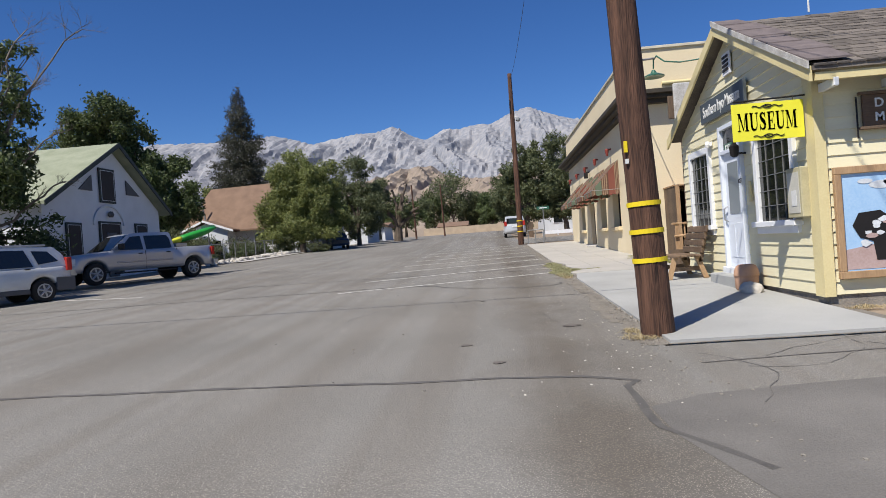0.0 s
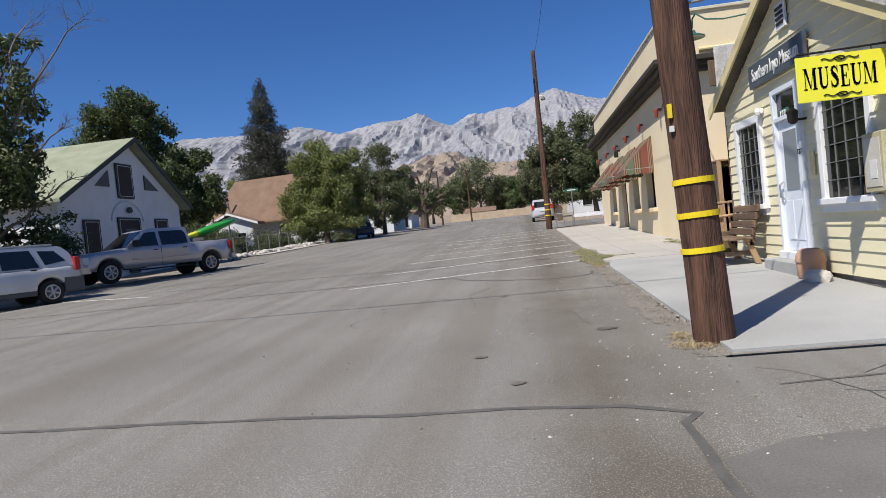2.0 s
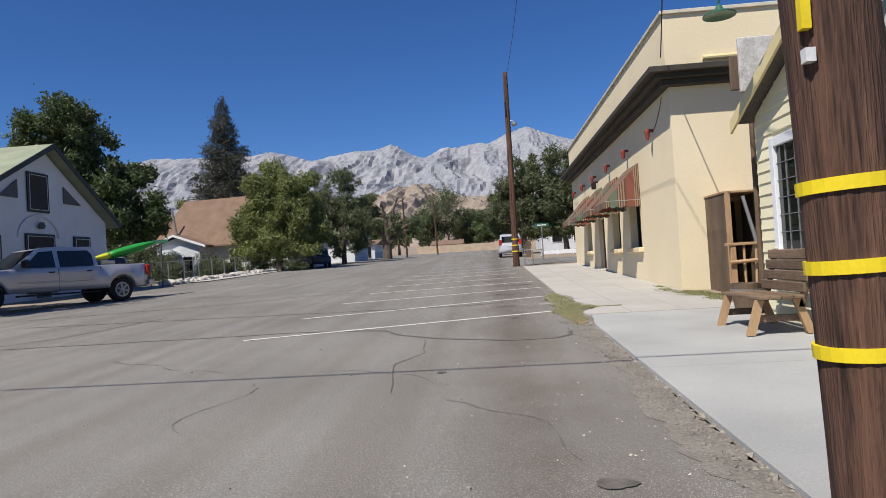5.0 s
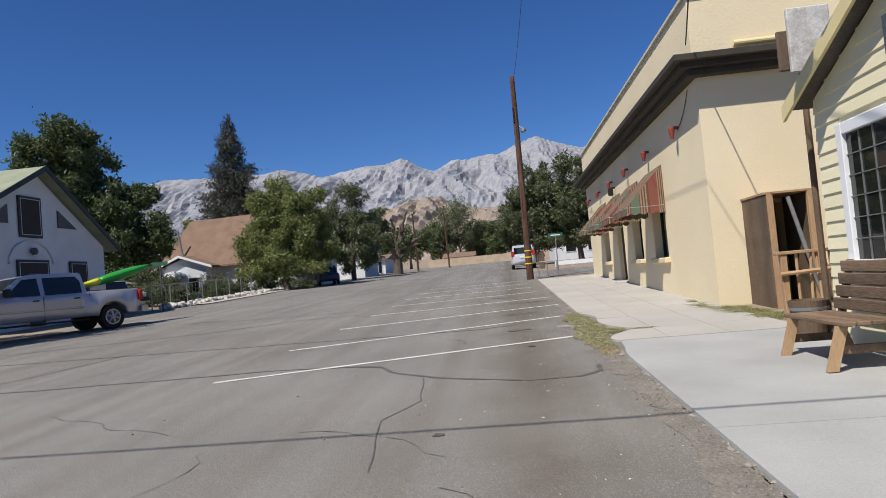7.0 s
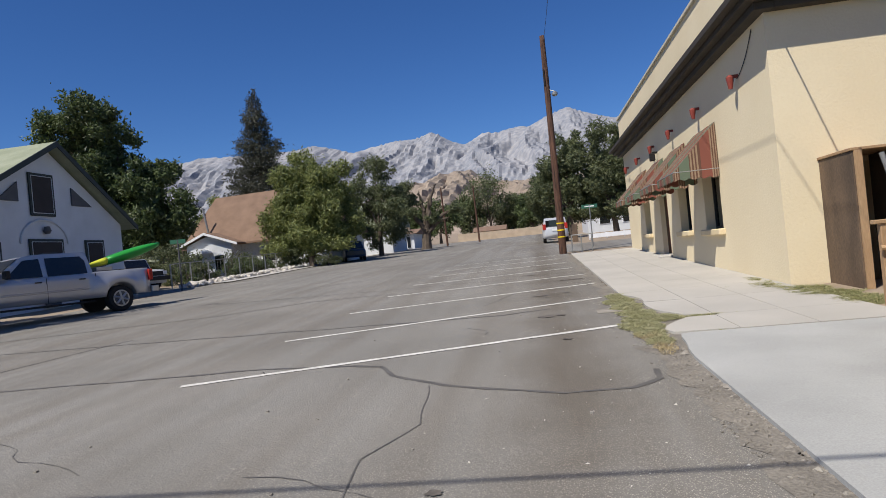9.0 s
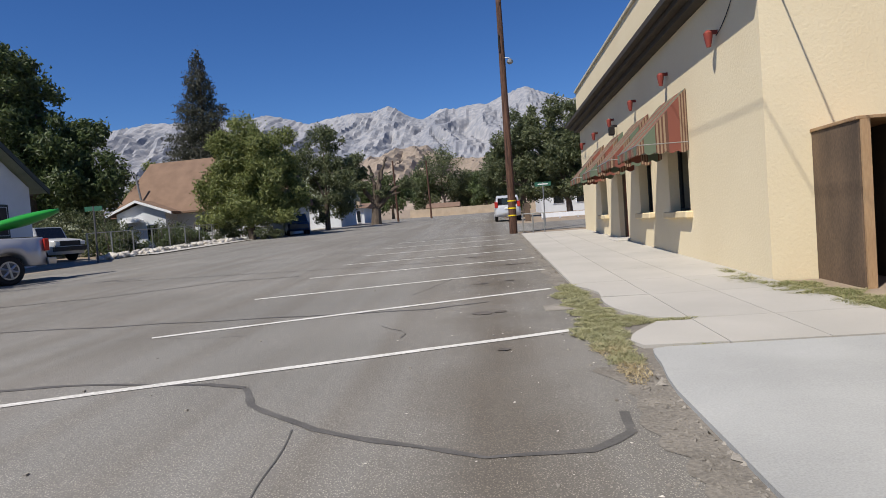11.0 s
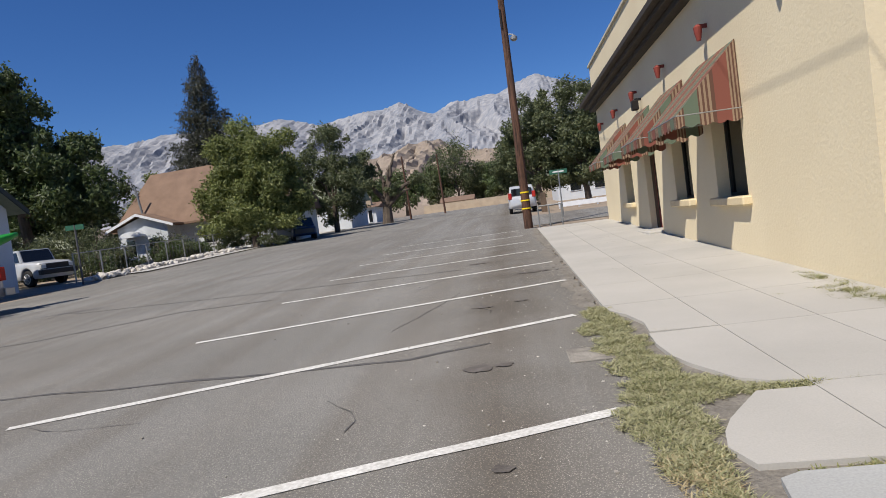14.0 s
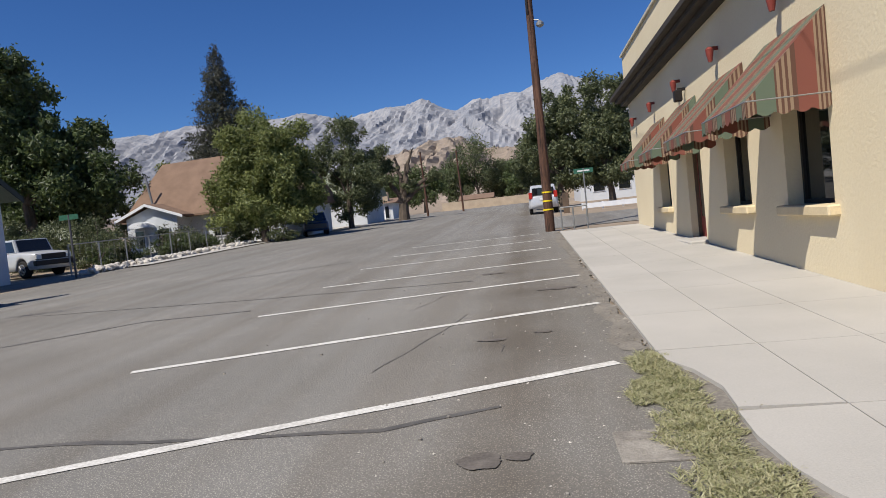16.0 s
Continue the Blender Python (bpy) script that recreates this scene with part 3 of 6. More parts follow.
tree("broad leafy green street tree by the rock border", (-15.4, 61, gz(61)), [(-16.3, 62, 8.7, 2.3, 2.4, 2.1), (-13.6, 62, 7.7, 2.1, 2.2, 1.9), (-15.4, 62, 5.9, 3.6, 3, 2.7), (-17.7, 62, 5.6, 1.9, 2, 2.3), (-12.9, 61.5, 4.8, 1.8, 2, 2.1), (-15.3, 61, 3.7, 3.1, 2, 1.5), (-17.2, 62, 7.6, 1.6, 1.8, 1.6), (-15.0, 61.5, 7.9, 2.0, 2, 1.9), (-14.4, 61, 5.6, 2.2, 2, 2.0), (-17, 61, 4.2, 1.9, 2, 1.6)], 80000, 0.11, LEAF, 0.28, 11)
tree("tall airy dusty green tree beside a house", (-13.4, 75, gz(75)), [(-13.3, 75, 9.3, 2.1, 2, 2.0), (-14.8, 75, 7.4, 1.9, 2, 2.0), (-11.9, 75, 7.2, 1.9, 2, 2.1), (-13.4, 75, 4.8, 2.3, 2, 1.7)], 21000, 0.12, LEAF2, 0.24, 12)
tree("dark fine-leaved pair of street trees", (4.6, 70, gz(70)), [(4.6, 70, 9.1, 1.9, 2, 2.0), (3.4, 70, 7.0, 1.9, 2, 2.0), (6.3, 70, 7.0, 1.9, 2, 2.4), (2.7, 70, 5.2, 1.7, 2, 1.7), (4.8, 70, 4.4, 2.5, 2, 1.6)], 30000, 0.125, LEAF2, 0.25, 13)
tree("dark fine-leaved street tree", (8.2, 69, gz(69)), [(8.0, 69, 9.3, 2.0, 2, 2.0), (9.0, 69, 7.0, 2.2, 2, 2.3), (6.9, 69, 6.2, 1.8, 2, 2.2), (8.2, 69, 4.5, 2.5, 2, 1.6)], 26000, 0.125, LEAF2, 0.25, 14)
tree("tall cottonwood behind the white house", (-28, 56, gz(56)), [(-28.8, 55, 13.1, 2.4, 3, 2.2), (-30.8, 56, 11.6, 2.4, 3, 2.6), (-26.7, 55, 10.8, 2.1, 3, 2.1), (-27.5, 55, 7.6, 3.0, 3, 2.7), (-24.3, 55.5, 8.5, 1.8, 2.4, 1.8), (-23.8, 55, 6.1, 2.2, 3, 2.2)], 46000, 0.15, LEAFDARK, 0.4, 15)
tree("big dark shade tree in the yard", (-36, 66, gz(66)), [(-37.5, 66, 12.5, 2.6, 3, 2.8), (-34, 66, 9.5, 2.8, 3, 3.0), (-31.5, 67, 10.9, 1.9, 2, 2.2), (-40, 66, 9, 3, 3, 4), (-31.5, 67, 7, 2.6, 3, 2.6), (-35, 66, 6, 4, 3, 3)], 40000, 0.17, LEAFDARK, 0.45, 16)
tree("young green tree behind the brown-roofed house", (-28.6, 74, gz(74)), [(-28.6, 74, 7.8, 1.9, 2, 1.9), (-30, 74, 6.2, 2.2, 2, 2.2), (-27.8, 74, 5.4, 1.8, 2, 2), (-30.5, 72, 4.2, 2.6, 2, 2.2)], 18000, 0.13, LEAF, 0.2, 17)
tree("dark spreading tree over the parked cars", (-17.5, 26, gz(26)), [(-17.2, 26, 5.6, 2.4, 2.4, 1.9), (-18.6, 27, 7.6, 2.4, 2.4, 1.9), (-16.0, 25.6, 4.4, 1.5, 2, 1.3), (-19, 25, 4.0, 2.2, 2, 1.8), (-19.5, 28, 2.9, 1.8, 2, 1.5), (-15.4, 26, 7.6, 1.1, 1.2, 1.2), (-15.0, 26, 5.6, 1.0, 1.2, 1.0), (-15.6, 27, 9.4, 1.0, 1, 0.7), (-16.6, 29, 3.0, 1.4, 1.5, 1.2),
      (-18.6, 22.5, 6.2, 2.8, 2.6, 1.8), (-20, 20, 6.0, 3, 3, 2), (-17.2, 20.5, 7.0, 2.2, 2.4, 1.6)], 52000, 0.1, LEAFDARK, 0.3, 18)
for k, (x, y, h, wd) in enumerate([(-7.7, 150, 15, 4.8), (-12, 152, 11, 3.6), (3.4, 150, 12, 3.6), (-1.5, 155, 9.5, 3.5), (-17, 140, 9, 4), (-22, 145, 9, 4), (8, 150, 11, 4), (14, 140, 12, 4), (-30, 150, 11, 5), (-3.5, 160, 8, 4), (20, 120, 11, 4), (1, 140, 8, 2.6)]):
    tree("far rounded green tree beyond the street's end", (x, y, gz(y)), [(x, y, gz(y) + h * 0.62, wd, wd, h * 0.33), (x - wd * .5, y, gz(y) + h * 0.42, wd * .7, wd, h * 0.3), (x + wd * .5, y, gz(y) + h * 0.45, wd * .7, wd, h * 0.3)], 6500, 0.24, LEAFDARK if k % 3 else LEAF2, 0.3, 30 + k)


def conifer(x, y, top):
    t = thing("conifer", "tall dark pointed conifer behind the roofs", "tree")
    z0 = gz(y)
    part("trunk", cyl(bmesh.new(), (x, y, z0 - 0.3), (x + 0.3, y, top - 0.5), 0.5, 0.05, 10), BARK, t)
    rng = random.Random(5)
    blobs = []
    for k in range(46):
        f = (k + 0.5) / 46
        z = z0 + 3 + (top - z0 - 3.6) * f
        r = (5.3 * (1 - f) ** 0.75 + 0.35) * rng.uniform(0.75, 1.1)
        a = k * 2.4
        blobs.append((x + 0.6 * r * math.cos(a), y + 0.6 * r * math.sin(a), z, r * 0.55, r * 0.55, 0.85 + 0.3 * rng.random()))
    v_, f_ = crown(blobs, 36000, 0.2, 3, 0.25)
    tagged(raw("crown", v_, f_, NEEDLE, t), kind="stuff")


conifer(-33.4, 95, 25.9)


def twig(bm, rng, p, d, length, r, depth):
    """A bent tapered branch that forks into finer ones."""
    steps = 4
    for k in range(steps):
        d = (d + Vector((rng.uniform(-.28, .28), rng.uniform(-.28, .28), rng.uniform(-.18, .24)))).normalized()
        q = p + d * (length / steps)
        r1 = r * (1 - 0.2 * (k + 1) / steps * (2 if depth == 0 else 1))
        cyl(bm, p, q, r, r1, 7 if r > 0.05 else 4, caps=False)
        if depth > 0 and k > 0:
            for h in range(2):
                e = (d + Vector((rng.uniform(-.9, .9), rng.uniform(-.9, .9), rng.uniform(-.6, .8)))).normalized()
                twig(bm, rng, q, e, length * rng.uniform(0.4, 0.6), r1 * 0.5, depth - 1)
        p, r = q, r1


def branches(base, ends, r, seed, material, label, depth=2):
    t = thing("bare_tree", label, "tree")
    rng = random.Random(seed)
    bm = bmesh.new()
    base = Vector(base)
    top = base + Vector((0.1, 0, 1.7))
    cyl(bm, base - Vector((0, 0, 0.2)), base.lerp(top, 0.5), r * 1.1, r * 0.95, 10)
    cyl(bm, base.lerp(top, 0.5), top, r * 0.95, r * 0.85, 10)
    for e in ends:
        e = Vector(e)
        k = top.lerp(e, 0.5) + Vector((rng.uniform(-.3, .3), 0, rng.uniform(0, .5)))
        p = top
        for h in range(1, 9):
            q = (top.lerp(k, h / 4) if h < 5 else k.lerp(e, (h - 4) / 4)) + Vector((rng.uniform(-.14, .14), rng.uniform(-.14, .14), rng.uniform(-.14, .14))) * (e - top).length * 0.22
            q = e if h == 8 else q
            cyl(bm, p, q, r * (0.6 - 0.04 * h), r * (0.56 - 0.04 * h), 7)
            p = q
        twig(bm, rng, e, (e - k).normalized(), (e - k).length * 0.4, r * 0.24, depth)
        twig(bm, rng, k.lerp(e, 0.5), ((e - k).normalized() + Vector((rng.uniform(-.6, .6), 0, .4))).normalized(), (e - k).length * 0.4, r * 0.16, depth - 1)
    part("trunk", bm, material, t)
    return t


bt = branches((-10.6, 85, gz(85)), [(-9.4, 85, 8.6), (-7.3, 85, 6.6), (-10.8, 85, 8.2), (-12.4, 85, 8.0), (-8.4, 85, 5.6), (-9.8, 84, 7.2)], 0.55, 4, BARK, "pollarded grey tree with thick bare limbs", 1)
v, f = crown([(-12.8, 85, 8.4, 1.9, 1.5, 1.5), (-12.2, 85, 6.6, 1.7, 1.5, 1.2), (-7.0, 85, 6.6, 1.0, 1, .7), (-9.6, 85, 5.6, 1.2, 1, .8)], 9000, 0.12, 77)
tagged(raw("crown", v, f, LEAF2, bt), kind="stuff")
branches((-17.3, 26.3, gz(26)), [(-13.2, 26, 8.9), (-13.9, 26, 6.0), (-14.9, 26, 9.0), (-14.6, 26, 7.4), (-14.4, 27, 4.6)], 0.12, 8, DEADWOOD, "dead grey branches reaching over the street", 3)


# ---- far buildings ----
def house_gable():
    """White gabled house; its gable looks to the street."""
    t = thing("house", "white two-storey gabled house with green roof", "house")
    x, z0 = -18.8, 0.6
    ya, yb, ym, ze, zp = 32.6, 42.9, 38.2, 4.85, 7.95
    part("wall", prism([(x, ya, z0), (x, yb, z0), (x, yb, ze), (x, ym, zp), (x, ya, ze)], (-9, 0, 0)), HOUSEWHITE, t)
    for s, ye in ((-1, ya - 0.55), (1, yb + 0.55)):
        zz = zp + 0.12 - (zp - ze) * abs(ye - ym) / (yb - ym if s > 0 else ym - ya)
        part("roof", prism([(x + 0.55, ym, zp + 0.12), (x + 0.55, ye, zz), (x + 0.55, ye, zz + 0.14), (x + 0.55, ym, zp + 0.28)], (-10.2, 0, 0)), GREENROOF, t, "green roofing with dark edge")
        part("fascia", prism([(x + 0.6, ym, zp + 0.05), (x + 0.6, ye, zz - 0.08), (x + 0.6, ye, zz + 0.16), (x + 0.6, ym, zp + 0.3)], (-0.05, 0, 0)), DARKTRIM, t, "dark painted rake board")
    for y0, y1, za, zb in ((37.0, 38.4, 5.05, 6.85), (34.1, 35.3, 2.0, 3.95), (40.1, 41.4, 2.6, 4.05), (36.75, 38.7, 1.4, 4.08)):
        wn = part("window", box((x + 0.02, y0, za), (x + 0.09, y1, zb), 0.01), DARKTRIM, t, "dark-framed window")
        part("pane", box((x + 0.05, y0 + 0.12, za + 0.12), (x + 0.1, y1 - 0.12, zb - 0.12)), SCREEN, wn)
        part("pane_trim", tube([(x + 0.1, y0 + 0.12, za + 0.12), (x + 0.1, y1 - 0.12, za + 0.12), (x + 0.1, y1 - 0.12, zb - 0.12), (x + 0.1, y0 + 0.12, zb - 0.12), (x + 0.1, y0 + 0.12, za + 0.12)], 0.014), HOUSEWHITE, wn)
    part("door", box((x + 0.06, 37.3, 1.2), (x + 0.13, 38.2, 3.5), 0.02), CLAD, t, "grey entrance door")
    for y0, y1, y2 in ((35.3, 36.4, 36.4), (39.5, 39.5, 40.8)):
        part("vent", prism([(x + 0.01, y0, 5.6), (x + 0.01, y2, 5.6), (x + 0.01, y1 if y1 != y0 else y0, 6.4)], (0.06, 0, 0)), CLAD, t, "triangular louvred vent")
    part("arch_trim", tube([(x + 0.04, 37.7 + 1.35 * math.cos(a * math.pi / 12), 3.9 + 1.0 * math.sin(a * math.pi / 12)) for a in range(13)], 0.05), HOUSEWHITE, t)
    part("sconce", lathe([(0.1, 0), (0.16, 0.12), (0.1, 0.3)], 10, (x + 0.16, 37.7, 4.3)), CLAD, t)


house_gable()


def house_brown():
    t = thing("house", "white cottage with brown shingle roof and porch gable", "house")
    z0, y = gz(66) - 0.3, 66.0
    part("wall", box((-28.0, y + 0.5, z0), (-14.5, y + 7, 4.5)), HOUSEWHITE, t)
    bm = bmesh.new()
    P_ = [(-28.8, y - 0.2, 4.4), (-14, y - 0.2, 4.6), (-14, y + 8, 4.6), (-28.8, y + 8, 4.4), (-27.1, y + 3.6, 8.9), (-15.5, y + 3.6, 9.2)]
    vs = [bm.verts.new(p) for p in P_] + [bm.verts.new((p[0], p[1], p[2] - 0.15)) for p in P_[:4]]
    for q in ((0, 1, 5, 4), (2, 3, 4, 5), (3, 0, 4), (1, 2, 5), (0, 6, 7, 1), (1, 7, 8, 2), (2, 8, 9, 3), (3, 9, 6, 0), (6, 9, 8, 7)):
        bm.faces.new([vs[k] for k in q])
    part("roof", bm, BROWNROOF, t, "brown shingle roof")
    part("porch_wall", prism([(-27.6, y - 1.4, z0), (-23.6, y - 1.4, z0), (-23.6, y - 1.4, 4.45), (-25.7, y - 1.4, 5.2), (-27.6, y - 1.4, 4.5)], (0, 1.9, 0)), HOUSEWHITE, t)
    for xa, xb in ((-28.3, -25.75), (-22.9, -25.75)):
        part("porch_roof", prism([(xa, y - 1.8, 4.32), (xb, y - 1.8, 5.36), (xb, y - 1.8, 5.52), (xa, y - 1.8, 4.48)], (0, 3.6, 0)), BROWNROOF, t)
        part("bargeboard", prism([(xa, y - 1.86, 4.25), (xb, y - 1.86, 5.3), (xb, y - 1.86, 5.5), (xa, y - 1.86, 4.45)], (0, 0.05, 0)), WHITE, t, "white bargeboard")
    for xa, xb, za, zb in ((-27.0, -26.2, 2.2, 3.6), (-25.2, -24.2, 2.2, 3.6), (-21.8, -20.6, 2.6, 4.1)):
        wy = y - 1.43 if xa < -23 else y + 0.46
        wn = part("window", box((xa, wy - 0.05, za), (xb, wy + 0.02, zb), 0.01), WHITE, t)
        part("pane", box((xa + .08, wy - 0.07, za + .08), (xb - .08, wy - 0.04, zb - .08)), GLASS, wn)
    part("vent_pipe", cyl(bmesh.new(), (-26.5, y + 0.6, 5.2), (-26.9, y + 0.6, 7.8), 0.09, n=8), GALV, t)
    part("awning_arch", prism([(-26.2 + 0.9 * math.cos(a * math.pi / 8), y - 1.5, 3.75 + 0.45 * math.sin(a * math.pi / 8)) for a in range(9)], (0, -0.7, 0)), WHITE, t)


house_brown()


def plain_house(label, x0, x1, y, z1, zr, depth, wall_m, roof_m, openings, chimney=None):
    t = thing("house", label, "house")
    z0 = gz(y) - 0.3
    part("wall", box((x0, y, z0), (x1, y + depth, z1)), wall_m, t)
    part("roof", prism([(x0 - 0.5, y - 0.5, z1), (x0 - 0.5, y + depth + .5, z1), (x0 - 0.5, y + depth / 2, zr)], (x1 - x0 + 1, 0, 0)), roof_m, t)
    for xa, xb, za, zb in openings:
        wn = part("window", box((xa, y - 0.06, za), (xb, y + 0.05, zb), 0.01), WHITE, t)
        part("pane", box((xa + .08, y - 0.09, za + .08), (xb - .08, y - 0.02, zb - .08)), GLASS, wn)
    if chimney:
        part("chimney", box((chimney, y + 1, z1), (chimney + 0.9, y + 1.7, zr + 0.7)), TANWALL, t)


plain_house("low cream house with brown roof", -18.6, -14.4, 98, 4.8, 5.5, 7, HOUSEWHITE, BROWNROOF, [(-16.8, -15.9, 3.4, 4.4), (-15.4, -14.8, 2.9, 4.5)], -16)
plain_house("small tan house at the street's end", -9.2, -4.2, 130, 5.0, 5.9, 6, TANWALL, BROWNROOF, [(-8.4, -7.6, 4.2, 4.8)])
plain_house("white house behind the street tree", -19.0, -14.2, 84, 5.4, 8.4, 8, HOUSEWHITE, GREENROOF, [(-16.6, -15.4, 3.4, 4.8)])
plain_house("pale building behind the street trees", 7, 18, 84, 5.2, 6.4, 9, HOUSEWHITE, GREENROOF, [(8.2, 9.4, 3.2, 4.6), (10.6, 11.8, 3.2, 4.6)])


def garage():
    t = thing("garage", "low garage with white gable trim and orange door", "garage")
    y, z0 = 61.0, gz(61) - 0.2
    part("wall", prism([(-37.5, y, z0), (-30.4, y, z0), (-30.4, y, 3.5), (-34, y, 4.5), (-37.5, y, 3.6)], (0, 6, 0)), CLAD, t)
    for xa, xb, za in ((-38, -34, 3.4), (-29.8, -34, 3.35)):
        part("roof", prism([(xa, y - 0.4, za), (xb, y - 0.4, 4.6), (xb, y - 0.4, 4.75), (xa, y - 0.4, za + .15)], (0, 7, 0)), GREENROOF, t)
        part("bargeboard", prism([(xa, y - 0.46, za - .05), (xb, y - 0.46, 4.55), (xb, y - 0.46, 4.8), (xa, y - 0.46, za + .2)], (0, 0.05, 0)), WHITE, t)
    part("door", box((-36, y - 0.06, z0), (-32.4, y + 0.05, 3.4), 0.02), RAWWOOD, t, "orange-brown boarded door")


garage()
tagged(obj("wall_garden", box((-11, 118, gz(118) - 0.3), (9, 118.3, gz(118) + 1.25)), TANWALL), "low tan block wall across the street's end", "wall", kind="structure")

# fenced yard with a border of pale rocks
tagged(obj("pavement_far", sheet(-17.0, -15.0, [46.5, 52, 60, 70, 90, 115], 0.07), CONCRETE), "narrow concrete walk by the yards", "pavement", kind="structure")


def rock_mesh(seed, r=0.2):
    bm = bmesh.new()
    bmesh.ops.create_icosphere(bm, subdivisions=2, radius=r)
    for q in bm.verts:
        q.co *= 1 + 0.5 * noise.noise(q.co * 5 + Vector((seed * 7.3, 0, 0)))
        q.co.z *= 0.65
    return bm


border = thing("rock_border", "border of pale piled stones along the yard", "rock wall")
shapes = []
for k in range(5):
    o = part("stone", rock_mesh(k), ROCK, border)
    o.location = (-16.6, 44.3 + k * 0.2, gz(44) + 0.12)
    shapes.append(o.data)
rng = random.Random(3)
for k in range(285):
    o = new("stone", rng.choice(shapes))
    o.parent = border
    y = 44.5 + 16.5 * rng.random()
    o.location = (-16.5 + rng.uniform(-0.35, 0.35), y, gz(y) + rng.uniform(0.03, 0.22))
    o.rotation_euler = (rng.random() * 0.6, rng.random() * 0.6, rng.random() * 6)
    o.scale = [rng.uniform(0.45, 0.95)] * 3

fence = thing("chain_fence", "thin galvanised wire yard fence with posts", "fence")
for k in range(9):
    y = 44.5 + 2.0 * k
    part("post", cyl(bmesh.new(), (-17.3, y, gz(y)), (-17.3, y, gz(y) + 1.35), 0.035, n=8), GALV, fence)
part("top_rail", cyl(bmesh.new(), (-17.3, 44.5, gz(44.5) + 1.33), (-17.3, 60.5, gz(60.5) + 1.33), 0.022, n=8), GALV, fence)
bm = bmesh.new()
for k in range(80):
    y = 44.5 + k * 0.2
    cyl(bm, (-17.3, y, gz(y) + 0.05), (-17.3, y + 0.1 * (1 if k % 2 else -1), gz(y) + 1.3), 0.003, n=3, caps=False)
tagged(part("wire", bm, GALV, fence), kind="stuff")


def bush(x, y, r, h, n_, seed, material=LEAF2):
    t = thing("bush", "loose green garden bush behind the fence", "bush")
    part("stem", limbs((x, y, gz(y)), [(x, y, gz(y) + h), (x + r * .5, y, gz(y) + h * .7)], 0.05, seed), BARK, t)
    v_, f_ = crown([(x, y, gz(y) + h * 0.5, r, r, h * 0.5), (x + r * .6, y, gz(y) + h * 0.35, r * .7, r, h * 0.35)], n_, 0.07, seed)
    tagged(raw("crown", v_, f_, material, t), kind="stuff")


for k, (x, y, r, h) in enumerate([(-18.4, 48, 0.7, 1.0), (-18.6, 50.5, 0.7, 1.1), (-18.3, 53, 0.8, 1.1), (-18.8, 55.5, 0.8, 1.3), (-18.4, 58, 0.9, 1.3), (-25, 52, 2.2, 2.3), (-27.5, 54, 2.0, 2.6), (-13.8, 59.8, 0.8, 0.9), (-17.5, 60.5, 1.2, 2.0), (-19.5, 49.6, 1.4, 2.1), (-21.4, 50.8, 1.5, 2.6), (-19.6, 57.5, 1.2, 1.7), (-30, 56, 2.4, 3.0), (-25.5, 48.5, 1.6, 2.2)]):
    bush(x, y, r, h, int(1600 * r * h), 50 + k, LEAFDARK if k < 5 else LEAF2)


# ---- vehicles: local x forward, y left, z up ----
def side_solid(outline, half, taper=0.0, ztop=1.0, zbot=0.0):
    """A side outline (x, z) made solid across the car, drawn in towards the top."""
    bm = bmesh.new()
    sides = []
    for s in (1, -1):
        sides.append([bm.verts.new((x, s * (half - taper * max(0.0, (z - zbot)) / (ztop - zbot)), z)) for x, z in outline])
    bm.faces.new(sides[0])
    bm.faces.new(sides[1][::-1])
    for k in range(len(outline)):
        j = (k + 1) % len(outline)
        bm.faces.new((sides[0][k], sides[1][k], sides[1][j], sides[0][j]))
    bmesh.ops.bevel(bm, geom=[e for e in bm.edges], offset=0.035, segments=2, affect="EDGES")
    return bm


def loft(top, half, sill, arches, flare=()):
    """A car body of cross-sections along x, under a top line, with round arches cut over the wheels."""
    tx, tz = [p[0] for p in top], [p[1] for p in top]
    x0, x1 = tx[0], tx[-1]
    n = int((x1 - x0) / 0.055)
    bm = bmesh.new()
    rings = []
    for k in range(n + 1):
        x = x0 + (x1 - x0) * k / n
        zt = float(np.interp(x, tx, tz))
        w_ = half - 0.13 * max(0.0, 1 - min(x - x0, x1 - x) / 0.35) ** 2
        zb = sill
        for ax, cz, r in arches:
            q = r * r - (x - ax) ** 2
            if q > 0:
                zb = max(zb, cz + math.sqrt(q))
        zb = min(zb, zt - 0.12)
        fl = sum(a * max(0.0, 1 - ((x - c) / b) ** 2) ** 0.6 for c, b, a in flare)
        h = zt - zb
        prof = [(w_ - 0.06 + fl, zb), (w_ - 0.012 + fl, zb + 0.03), (w_ + 0.004 + fl, zb + h * 0.3), (w_ + fl * 0.8, zb + h * 0.55), (w_ - 0.012 + fl * 0.35, zb + h * 0.76),
                (w_ - 0.03, zt - 0.05), (w_ - 0.055, zt - 0.015), (w_ - 0.1, zt), (w_ * 0.5, zt + 0.015)]
        rings.append([bm.verts.new((x, y, z)) for y, z in prof] + [bm.verts.new((x, -y, z)) for y, z in reversed(prof)])
    m_ = len(rings[0])
    for a, b in zip(rings, rings[1:]):
        for k in range(m_):
            bm.faces.new((a[k], a[(k + 1) % m_], b[(k + 1) % m_], b[k]))
    bm.faces.new(rings[0][::-1])
    bm.faces.new(rings[-1])
    return bm


